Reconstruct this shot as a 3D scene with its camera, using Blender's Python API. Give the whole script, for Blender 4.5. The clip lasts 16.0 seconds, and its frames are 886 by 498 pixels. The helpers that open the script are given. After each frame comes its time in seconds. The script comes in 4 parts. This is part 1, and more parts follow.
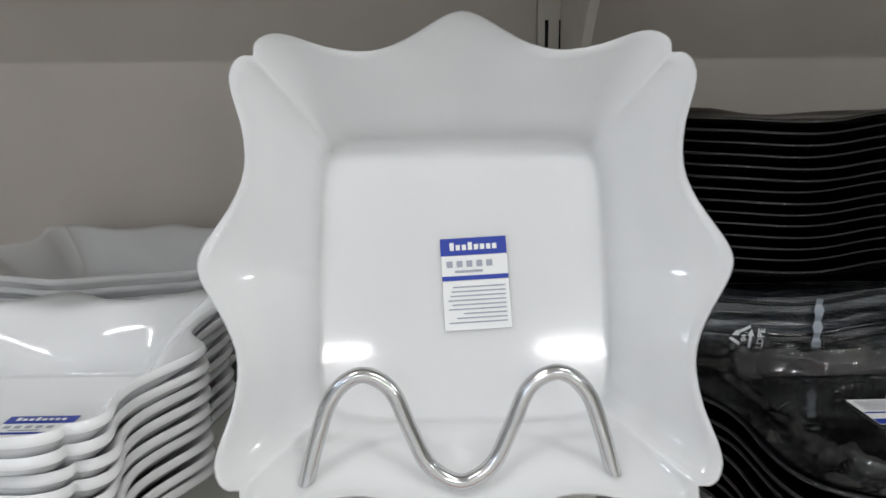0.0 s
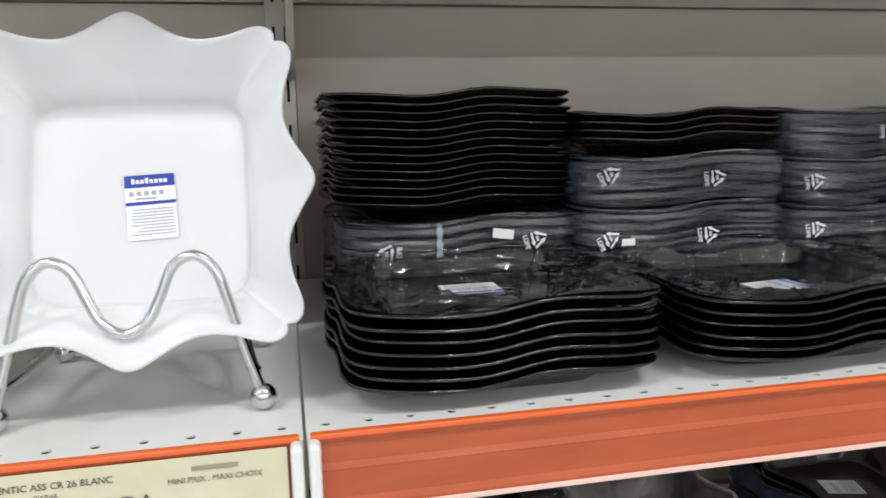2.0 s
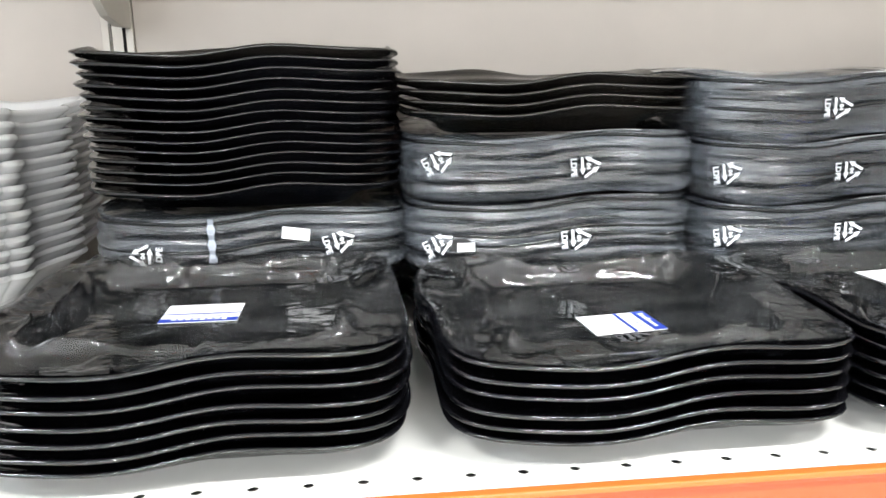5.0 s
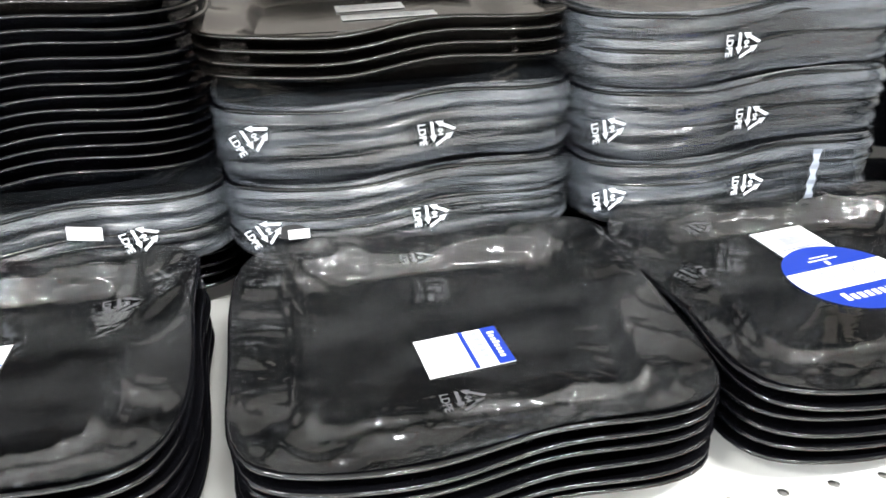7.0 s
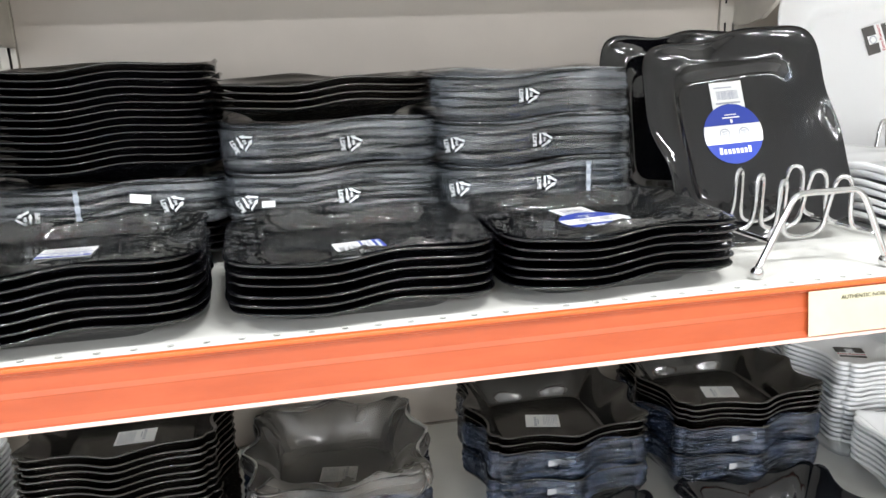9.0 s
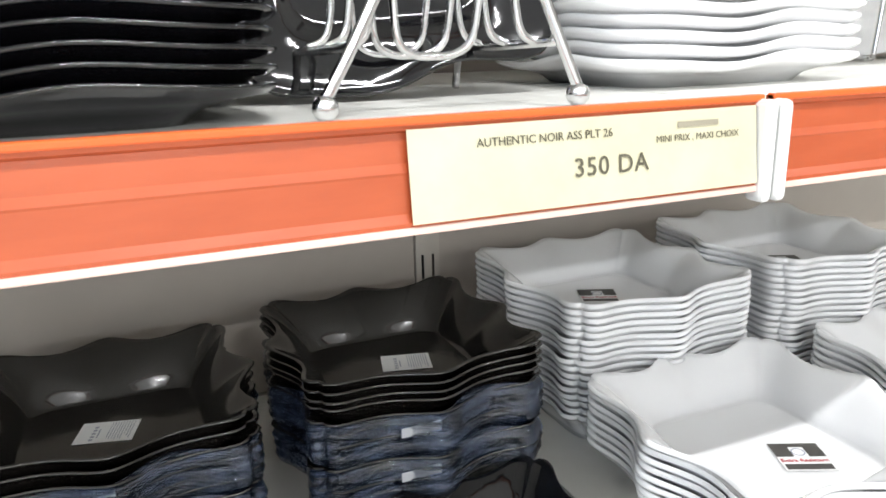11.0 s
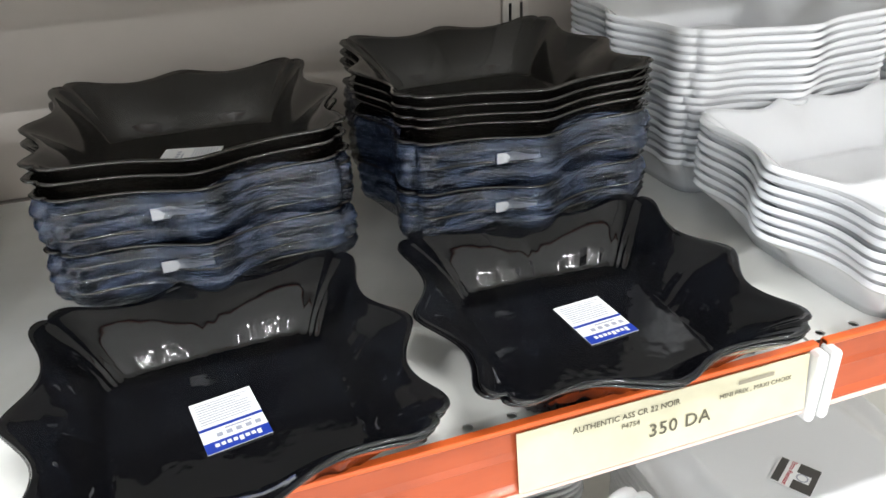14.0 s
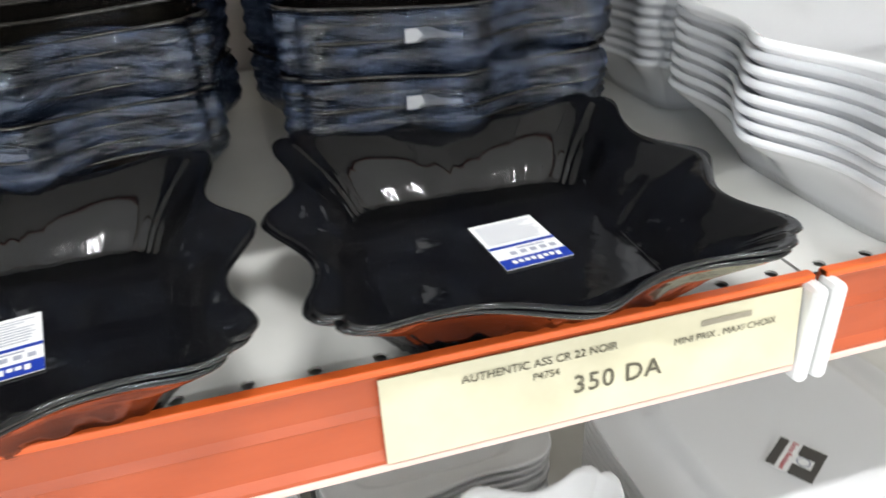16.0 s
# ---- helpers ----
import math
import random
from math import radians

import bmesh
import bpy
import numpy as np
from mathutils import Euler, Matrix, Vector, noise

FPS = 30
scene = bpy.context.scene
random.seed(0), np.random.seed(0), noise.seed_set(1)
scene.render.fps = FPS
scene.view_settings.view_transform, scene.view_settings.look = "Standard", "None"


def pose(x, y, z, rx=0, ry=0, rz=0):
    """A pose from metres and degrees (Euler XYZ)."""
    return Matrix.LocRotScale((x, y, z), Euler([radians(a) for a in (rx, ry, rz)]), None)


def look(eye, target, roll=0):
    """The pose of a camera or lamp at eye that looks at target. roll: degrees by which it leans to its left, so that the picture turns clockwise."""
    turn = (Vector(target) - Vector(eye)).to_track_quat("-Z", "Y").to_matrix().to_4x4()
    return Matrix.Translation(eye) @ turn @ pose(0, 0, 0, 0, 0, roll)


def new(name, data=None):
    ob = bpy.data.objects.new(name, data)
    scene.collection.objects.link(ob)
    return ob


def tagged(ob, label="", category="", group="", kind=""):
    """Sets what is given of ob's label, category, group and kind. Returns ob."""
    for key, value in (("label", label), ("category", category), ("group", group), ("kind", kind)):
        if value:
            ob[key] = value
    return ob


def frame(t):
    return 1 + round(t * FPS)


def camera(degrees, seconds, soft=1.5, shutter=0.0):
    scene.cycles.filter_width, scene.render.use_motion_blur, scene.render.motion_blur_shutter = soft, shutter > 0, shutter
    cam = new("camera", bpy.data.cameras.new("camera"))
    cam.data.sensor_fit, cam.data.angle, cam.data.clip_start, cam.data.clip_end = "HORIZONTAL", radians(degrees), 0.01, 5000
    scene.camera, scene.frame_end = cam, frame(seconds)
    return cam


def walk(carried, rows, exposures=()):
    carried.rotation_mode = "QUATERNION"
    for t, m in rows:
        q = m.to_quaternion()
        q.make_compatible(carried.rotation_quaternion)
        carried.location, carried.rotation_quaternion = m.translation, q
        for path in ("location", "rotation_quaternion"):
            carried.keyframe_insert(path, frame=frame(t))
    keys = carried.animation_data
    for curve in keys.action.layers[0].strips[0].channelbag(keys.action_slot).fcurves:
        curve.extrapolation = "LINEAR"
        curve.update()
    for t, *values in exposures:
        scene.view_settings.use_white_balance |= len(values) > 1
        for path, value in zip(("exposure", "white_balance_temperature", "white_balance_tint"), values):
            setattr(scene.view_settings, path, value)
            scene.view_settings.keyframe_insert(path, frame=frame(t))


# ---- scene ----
cam = camera(61.1, 16.0, shutter=0.2)
PATH = [
    (0, (-0.111, -0.209, 1.503), (-0.069, 1.754, 1.125), -0.5),
    (0.5, (-0.098, -0.283, 1.507), (-0.056, 1.694, 1.208), -0.6),
    (1, (-0.082, -0.348, 1.49), (0.05, 1.624, 1.183), -1.1),
    (1.2, (-0.073, -0.363, 1.493), (0.095, 1.603, 1.167), -0.9),
    (1.5, (-0.05, -0.378, 1.486), (0.2, 1.579, 1.159), -1.2),
    (2, (-0.003, -0.382, 1.473), (0.399, 1.547, 1.133), -1.2),
    (2.5, (0.051, -0.387, 1.465), (0.52, 1.514, 1.054), -0.5),
    (3, (0.112, -0.364, 1.45), (0.685, 1.479, 0.924), 0.4),
    (3.5, (0.144, -0.311, 1.435), (0.585, 1.56, 0.883), 1.1),
    (4, (0.186, -0.278, 1.46), (0.538, 1.624, 0.951), 1.8),
    (4.2, (0.196, -0.278, 1.47), (0.453, 1.65, 1.006), 1.1),
    (6.3, (0.274, -0.217, 1.535), (0.455, 1.601, 0.72), -0.7),
    (6.5, (0.29, -0.198, 1.55), (0.502, 1.575, 0.649), -1.4),
    (7, (0.302, -0.175, 1.559), (0.59, 1.557, 0.6), -1.7),
    (7.5, (0.313, -0.192, 1.556), (0.685, 1.598, 0.747), -2.8),
    (8, (0.311, -0.272, 1.541), (0.792, 1.583, 0.969), -2.8),
    (8.1, (0.307, -0.295, 1.535), (0.781, 1.575, 1.007), -1.7),
    (8.5, (0.301, -0.405, 1.514), (0.752, 1.482, 1.029), -0.0),
    (9, (0.31, -0.498, 1.499), (0.681, 1.4, 0.987), -2.0),
    (9.5, (0.357, -0.5, 1.487), (0.805, 1.377, 0.961), -2.3),
    (10, (0.453, -0.396, 1.441), (1.119, 1.417, 0.923), 0.3),
    (10.2, (0.494, -0.335, 1.415), (1.324, 1.413, 0.91), -1.4),
    (12.3, (0.663, -0.232, 1.266), (1.179, 1.544, 0.505), -3.5),
    (12.5, (0.664, -0.226, 1.259), (1.154, 1.532, 0.441), -4.5),
    (12.8, (0.662, -0.222, 1.243), (1.134, 1.502, 0.344), -4.5),
    (13, (0.662, -0.216, 1.238), (1.143, 1.471, 0.277), -4.2),
    (13.5, (0.631, -0.22, 1.243), (1.125, 1.443, 0.247), -3.4),
    (13.8, (0.602, -0.232, 1.253), (1.115, 1.446, 0.293), -2.7),
    (14, (0.588, -0.241, 1.251), (1.129, 1.433, 0.298), -2.5),
    (14.5, (0.619, -0.229, 1.202), (1.148, 1.507, 0.36), -0.8),
    (15, (0.681, -0.192, 1.135), (1.111, 1.504, 0.165), -0.6),
    (15.3, (0.705, -0.171, 1.12), (1.09, 1.477, 0.054), 0.5),
    (15.5, (0.707, -0.162, 1.121), (1.157, 1.504, 0.108), 1.8),
    (15.9, (0.698, -0.179, 1.175), (1.108, 1.44, 0.074), -3.4),
    (16, (0.675, -0.189, 1.162), (1.146, 1.483, 0.171), -2.4),
]
walk(cam, [(t, look(eye, target, roll)) for t, eye, target, roll in PATH], [(0.0, -1.45), (0.5, -1.35), (1.0, -1.25), (1.5, -1.05), (2.5, -0.7), (3.0, -0.3), (4.0, 0.4), (6.5, 0.72), (7.5, 0.72), (8.0, 0.62), (8.5, 0.35), (9.0, 0.0), (10.2, -0.15), (12.5, -0.05), (14.0, 0.0), (15.5, -0.08), (16.0, -0.15)])

# ---- world, lamps ----
world = bpy.data.worlds.new("world")
scene.world = world
world.use_nodes = True
world.node_tree.nodes["Background"].inputs[0].default_value = (0.8, 0.88, 1.0, 1)
world.node_tree.nodes["Background"].inputs[1].default_value = 0.02
TUBE_POWER = 45.0

# ---- materials ----
def material(name, base=(0.8, 0.8, 0.8), rough=0.5, metal=0.0, spec=0.5, coat=0.0):
    m = bpy.data.materials.new(name)
    m.use_nodes = True
    b = m.node_tree.nodes["Principled BSDF"]
    b.inputs["Base Color"].default_value = (*base, 1)
    b.inputs["Roughness"].default_value = rough
    b.inputs["Metallic"].default_value = metal
    b.inputs["Specular IOR Level"].default_value = spec
    b.inputs["Coat Weight"].default_value = coat
    return m


def add(m, kind, **values):
    n = m.node_tree.nodes.new(kind)
    for k, v in values.items():
        n.inputs[k.replace("_", " ")].default_value = v
    return n


def link(m, a, out, b, inp):
    m.node_tree.links.new(a.outputs[out], b.inputs[inp])


def bsdf(m):
    return m.node_tree.nodes["Principled BSDF"]


def grain(m, c1, c2, scale, detail=6.0, lo=0.35, hi=0.65, stretch=(1, 1, 1)):
    """Base colour that wanders between two tones at a real size."""
    co = add(m, "ShaderNodeTexCoord")
    mp = add(m, "ShaderNodeMapping", Scale=stretch)
    nz = add(m, "ShaderNodeTexNoise", Scale=scale, Detail=detail, Roughness=0.6)
    rp = m.node_tree.nodes.new("ShaderNodeValToRGB")
    rp.color_ramp.elements[0].position, rp.color_ramp.elements[1].position = lo, hi
    rp.color_ramp.elements[0].color, rp.color_ramp.elements[1].color = (*c1, 1), (*c2, 1)
    link(m, co, "Object", mp, "Vector")
    link(m, mp, 0, nz, "Vector")
    link(m, nz, 0, rp, "Fac")
    link(m, rp, 0, bsdf(m), "Base Color")
    return nz


def bump(m, scale, strength, distance=0.001, detail=4.0, stretch=(1, 1, 1), target=None):
    co = add(m, "ShaderNodeTexCoord")
    mp = add(m, "ShaderNodeMapping", Scale=stretch)
    nz = add(m, "ShaderNodeTexNoise", Scale=scale, Detail=detail)
    bp = add(m, "ShaderNodeBump", Strength=strength, Distance=distance)
    link(m, co, "Object", mp, "Vector")
    link(m, mp, 0, nz, "Vector")
    link(m, nz, 0, bp, "Height")
    link(m, bp, 0, target or bsdf(m), "Normal")
    return bp


def rough_noise(m, lo, hi, scale):
    co = add(m, "ShaderNodeTexCoord")
    nz = add(m, "ShaderNodeTexNoise", Scale=scale, Detail=5.0)
    mr = add(m, "ShaderNodeMapRange", From_Min=0.3, From_Max=0.7, To_Min=lo, To_Max=hi)
    link(m, co, "Object", nz, "Vector")
    link(m, nz, 0, mr, "Value")
    link(m, mr, 0, bsdf(m), "Roughness")


M_SHELF = material("shelf_paint", rough=0.4)
grain(M_SHELF, (0.73, 0.725, 0.68), (0.79, 0.785, 0.745), 14)
rough_noise(M_SHELF, 0.28, 0.48, 30)
bump(M_SHELF, 900, 0.05, 0.0004)
M_PANEL = material("back_panel_paint", rough=0.55)
grain(M_PANEL, (0.44, 0.395, 0.35), (0.49, 0.44, 0.39), 5)
bump(M_PANEL, 700, 0.06, 0.0004)
M_UPRIGHT = material("upright_paint", (0.64, 0.60, 0.53), 0.45)
grain(M_UPRIGHT, (0.50, 0.465, 0.41), (0.57, 0.53, 0.47), 20)
# near-black that stands for the shade inside openings
M_HOLESHADE = material("hole_shade", (0.02, 0.02, 0.02), 0.7)
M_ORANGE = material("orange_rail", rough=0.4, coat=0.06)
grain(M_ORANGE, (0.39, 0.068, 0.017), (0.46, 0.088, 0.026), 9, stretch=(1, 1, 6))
rough_noise(M_ORANGE, 0.34, 0.5, 25)
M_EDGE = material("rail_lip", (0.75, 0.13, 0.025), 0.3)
M_CLEARLIP = material("rail_clear_lip", (0.80, 0.55, 0.47), 0.2, coat=0.4)
M_WHITEPLASTIC = material("white_plastic", (0.78, 0.78, 0.76), 0.35)
M_TAG = material("tag_paper", rough=0.3, coat=0.3)
grain(M_TAG, (0.58, 0.54, 0.37), (0.63, 0.59, 0.42), 30)
M_INK = material("ink", (0.10, 0.09, 0.06), 0.6)
M_INKGREY = material("ink_grey", (0.30, 0.27, 0.2), 0.6)
M_WHITEGLASS = material("white_opal_glass", (0.92, 0.92, 0.93), 0.07, spec=0.5)
rough_noise(M_WHITEGLASS, 0.05, 0.11, 12)
bsdf(M_WHITEGLASS).inputs["Subsurface Weight"].default_value = 0.8
bsdf(M_WHITEGLASS).inputs["Subsurface Radius"].default_value = (1, 1, 1)
bsdf(M_WHITEGLASS).inputs["Subsurface Scale"].default_value = 0.016
M_BLACKGLASS = material("black_glass", (0.004, 0.004, 0.005), 0.06, spec=0.6)
rough_noise(M_BLACKGLASS, 0.04, 0.11, 18)
bump(M_BLACKGLASS, 55, 0.22, 0.002, 2.0)
# thin dust, plus the back panel's brown reflection painted into the base colour
M_DUSTSHEEN = material("black_glass_dust_sheen", (0.012, 0.0105, 0.009), 0.14, spec=0.75)
rough_noise(M_DUSTSHEEN, 0.08, 0.18, 25)
bump(M_DUSTSHEEN, 45, 0.08, 0.002, 2.0)
M_CHROME = material("chrome_wire", (0.62, 0.62, 0.62), 0.12, metal=1.0)
rough_noise(M_CHROME, 0.08, 0.2, 60)
M_PAPER = material("sticker_paper", (0.80, 0.80, 0.79), 0.5)
M_BLUE = material("sticker_blue", (0.012, 0.04, 0.33), 0.4)
M_STICKINK = material("sticker_ink", (0.35, 0.36, 0.42), 0.6)
M_DARKPRINT = material("sticker_dark", (0.06, 0.055, 0.05), 0.5)
M_REDPRINT = material("sticker_red", (0.45, 0.04, 0.05), 0.5)
M_PRINTWHITE = material("film_print_white", (0.75, 0.77, 0.78), 0.5)
M_SLIP = material("slip_paper", (0.46, 0.47, 0.48), 0.5)
M_SEAM = material("film_seam", (0.30, 0.33, 0.37), 0.3)
M_PRINTFAINT = material("film_print_faint", (0.09, 0.09, 0.095), 0.3)
M_FLOOR = material("floor_tiles", rough=0.3)
grain(M_FLOOR, (0.60, 0.59, 0.57), (0.68, 0.67, 0.65), 3)
M_ROOM = material("room_paint", rough=0.7)
grain(M_ROOM, (0.62, 0.61, 0.58), (0.68, 0.67, 0.64), 2)
M_CEIL = material("ceiling_paint", rough=0.8)
grain(M_CEIL, (0.66, 0.66, 0.65), (0.72, 0.72, 0.71), 2)
M_HOUSING = material("lamp_housing", (0.75, 0.75, 0.75), 0.4)


def film_material(name, haze, tint, rough, wrinkle, stretch, fscale):
    """Thin clear polythene: see-through, with gloss and a little milky haze, whose streaks and tint also paint in
    reflected light.
    """
    m = bpy.data.materials.new(name)
    m.use_nodes = True
    nt = m.node_tree
    out = nt.nodes["Material Output"]
    b = bsdf(m)
    b.inputs["Base Color"].default_value = (*tint, 1)
    b.inputs["Roughness"].default_value = rough
    b.inputs["Specular IOR Level"].default_value = 0.8
    clear = nt.nodes.new("ShaderNodeBsdfTransparent")
    gloss = add(m, "ShaderNodeBsdfGlossy", Roughness=rough)
    fres = add(m, "ShaderNodeFresnel", IOR=1.75)
    mix_a = nt.nodes.new("ShaderNodeMixShader")
    mix_b = nt.nodes.new("ShaderNodeMixShader")
    bp = bump(m, fscale, wrinkle, 0.004, 3.0, stretch, b)
    link(m, bp, 0, gloss, "Normal")
    link(m, bp, 0, fres, "Normal")
    link(m, fres, 0, mix_a, 0)
    link(m, clear, 0, mix_a, 1)
    link(m, gloss, 0, mix_a, 2)
    co = add(m, "ShaderNodeTexCoord")
    mp = add(m, "ShaderNodeMapping", Scale=stretch)
    nz = add(m, "ShaderNodeTexNoise", Scale=fscale * 0.7, Detail=5.0)
    mr = add(m, "ShaderNodeMapRange", From_Min=0.42, From_Max=0.72, To_Min=haze * 0.25, To_Max=haze * 2.4)
    link(m, co, "Object", mp, "Vector")
    link(m, mp, 0, nz, "Vector")
    link(m, nz, 0, mr, "Value")
    link(m, mr, 0, mix_b, 0)
    link(m, mix_a, 0, mix_b, 1)
    link(m, b, 0, mix_b, 2)
    link(m, mix_b, 0, out, "Surface")
    return m


# pack and shrink film: bluish tint paints in the cool shop light they mirror
M_FILM = film_material("pack_film", 0.15, (0.50, 0.55, 0.62), 0.14, 0.8, (0.3, 0.3, 3.2), 38)
M_FILMTOP = film_material("cover_film", 0.025, (0.45, 0.45, 0.45), 0.065, 0.25, (0.8, 1.6, 1), 30)
M_SHRINK = film_material("shrink_film", 0.08, (0.28, 0.40, 0.70), 0.05, 1.0, (0.6, 0.6, 1.5), 150)
M_MATTEFILM = film_material("matte_film", 0.22, (0.24, 0.22, 0.195), 0.5, 0.5, (1, 1, 1), 18)

# ---- mesh helpers ----
def mesh_from(verts, faces, smooth=True):
    me = bpy.data.meshes.new("mesh")
    me.from_pydata([tuple(v) for v in verts], [], faces)
    me.update()
    if smooth:
        me.polygons.foreach_set("use_smooth", [True] * len(me.polygons))
    return me


def put(name, me, mat, parent=None, m=None, label=""):
    """One mesh object; under a parent m is the pose relative to it."""
    if mat and not me.materials:
        me.materials.append(mat)
    ob = new(name, me)
    if parent:
        ob.parent = parent
    if m is not None:
        ob.matrix_basis = m
    if label:
        ob["label"] = label
    return ob


def part(name, bm, mat, parent, label="", m=None, smooth=False):
    me = bpy.data.meshes.new(name)
    bm.to_mesh(me)
    bm.free()
    if smooth:
        me.polygons.foreach_set("use_smooth", [True] * len(me.polygons))
    return put(name, me, mat, parent, m, label)


def box_bm(x0, x1, y0, y1, z0, z1, bevel=0.0, seg=2):
    bm = bmesh.new()
    bmesh.ops.create_cube(bm, size=1)
    for v in bm.verts:
        v.co = Vector((x0 if v.co.x < 0 else x1, y0 if v.co.y < 0 else y1, z0 if v.co.z < 0 else z1))
    if bevel:
        bmesh.ops.bevel(bm, geom=bm.edges[:], offset=bevel, segments=seg, affect="EDGES", profile=0.5)
    return bm


def block(name, x0, x1, y0, y1, z0, z1, mat, bevel=0.0, parent=None, label=""):
    return part(name, box_bm(x0, x1, y0, y1, z0, z1, bevel), mat, parent, label)


def tube_mesh(points, radius, sides=10, closed=False, steps=6):
    """A round wire along a smooth line through the points."""
    pts = [Vector(p) for p in points]
    n = len(pts)
    line = []
    for i in range(n if closed else n - 1):
        p0 = pts[(i - 1) % n] if closed or i > 0 else pts[0]
        p1, p2 = pts[i], pts[(i + 1) % n]
        p3 = pts[(i + 2) % n] if closed or i + 2 < n else pts[-1]
        for k in range(steps):
            s = k / steps
            line.append(0.5 * ((2 * p1) + (p2 - p0) * s + (2 * p0 - 5 * p1 + 4 * p2 - p3) * s * s + (3 * p1 - p0 - 3 * p2 + p3) * s ** 3))
    if not closed:
        line.append(pts[-1])
    verts, faces = [], []
    ref = None
    m = len(line)
    for i, p in enumerate(line):
        a = line[(i + 1) % m] if closed or i + 1 < m else line[i]
        b = line[i - 1] if closed or i > 0 else line[i]
        d = (a - b).normalized()
        if ref is None:
            ref = d.orthogonal().normalized()
        ref = (ref - d * ref.dot(d)).normalized()
        side = d.cross(ref)
        for k in range(sides):
            w = 2 * math.pi * k / sides
            verts.append(p + radius * (math.cos(w) * ref + math.sin(w) * side))
    for i in range(m if closed else m - 1):
        j = (i + 1) % m
        for k in range(sides):
            l = (k + 1) % sides
            faces.append((i * sides + k, i * sides + l, j * sides + l, j * sides + k))
    if not closed:
        faces.append(tuple(range(sides))[::-1])
        faces.append(tuple((m - 1) * sides + k for k in range(sides)))
    return mesh_from(verts, faces)


def ball_mesh(r):
    bm = bmesh.new()
    bmesh.ops.create_uvsphere(bm, u_segments=20, v_segments=12, radius=r)
    me = bpy.data.meshes.new("ball")
    bm.to_mesh(me)
    bm.free()
    me.polygons.foreach_set("use_smooth", [True] * len(me.polygons))
    return me


# ---- writing ----
def words(name, text, size, mat, parent, m, bold=0.0, spread=1.0):
    cu = bpy.data.curves.new("text", "FONT")
    cu.body, cu.size, cu.align_x, cu.align_y, cu.extrude, cu.offset, cu.space_character = text, size, "CENTER", "CENTER", 0.00005, bold, spread
    cu.resolution_u = 3
    ob = new("text", cu)
    bpy.context.view_layer.update()
    me = bpy.data.meshes.new_from_object(ob.evaluated_get(bpy.context.evaluated_depsgraph_get()))
    bpy.data.objects.remove(ob)
    me.materials.clear()
    return put(name, me, mat, parent, m)


def bars_bm(rows):
    """Flat printed bars: rows of x0, x1, y0, y1 in the plane z = 0."""
    bm = bmesh.new()
    for x0, x1, y0, y1 in rows:
        bm.faces.new([bm.verts.new((x, y, 0)) for x, y in ((x0, y0), (x1, y0), (x1, y1), (x0, y1))])
    return bm


# ---- outlines of the tableware ----
OCTANT = [(0, 1.0), (0.06, 0.985), (0.13, 0.945), (0.22, 0.89), (0.32, 0.848), (0.42, 0.838), (0.54, 0.855), (0.66, 0.893), (0.735, 0.903), (0.79, 0.882), (0.812, 0.848), (0.812, 0.812)]


def bracket_outline(sub=2):
    """Square with a pointed tip on every side and a two-lobed corner; half a side is 1."""
    ctrl = []
    for q in range(4):
        c, s = [(1, 0), (0, 1), (-1, 0), (0, -1)][q]
        side = [(v, u) for u, v in OCTANT] + [(u, v) for u, v in OCTANT[-2:0:-1]]
        for x, y in side:
            ctrl.append((x * c - y * s, x * s + y * c))
    out = []
    n = len(ctrl)
    for i in range(n):
        p = [Vector((*ctrl[(i + k) % n], 0)) for k in (-1, 0, 1, 2)]
        for k in range(sub):
            s = k / sub
            w = 0.5 * ((2 * p[1]) + (p[2] - p[0]) * s + (2 * p[0] - 5 * p[1] + 4 * p[2] - p[3]) * s * s + (3 * p[1] - p[0] - 3 * p[2] + p[3]) * s ** 3)
            out.append((w.x, w.y))
    return out


def wavy_outline(n=112, power=6.0, wave=0.022):
    """Rounded square whose sides swing in and out; half a side is about 1."""
    out = []
    for i in range(n):
        a = 2 * math.pi * i / n
        c, s = math.cos(a), math.sin(a)
        r = (abs(c) ** power + abs(s) ** power) ** (-1 / power) * (1 - wave * math.sin(4 * a))
        out.append((r * c, r * s))
    return out


def squircle(outline, half, power=7.0):
    res = []
    for x, y in outline:
        a = math.atan2(y, x)
        c, s = math.cos(a), math.sin(a)
        r = half * (abs(c) ** power + abs(s) ** power) ** (-1 / power)
        res.append((r * c, r * s))
    return res


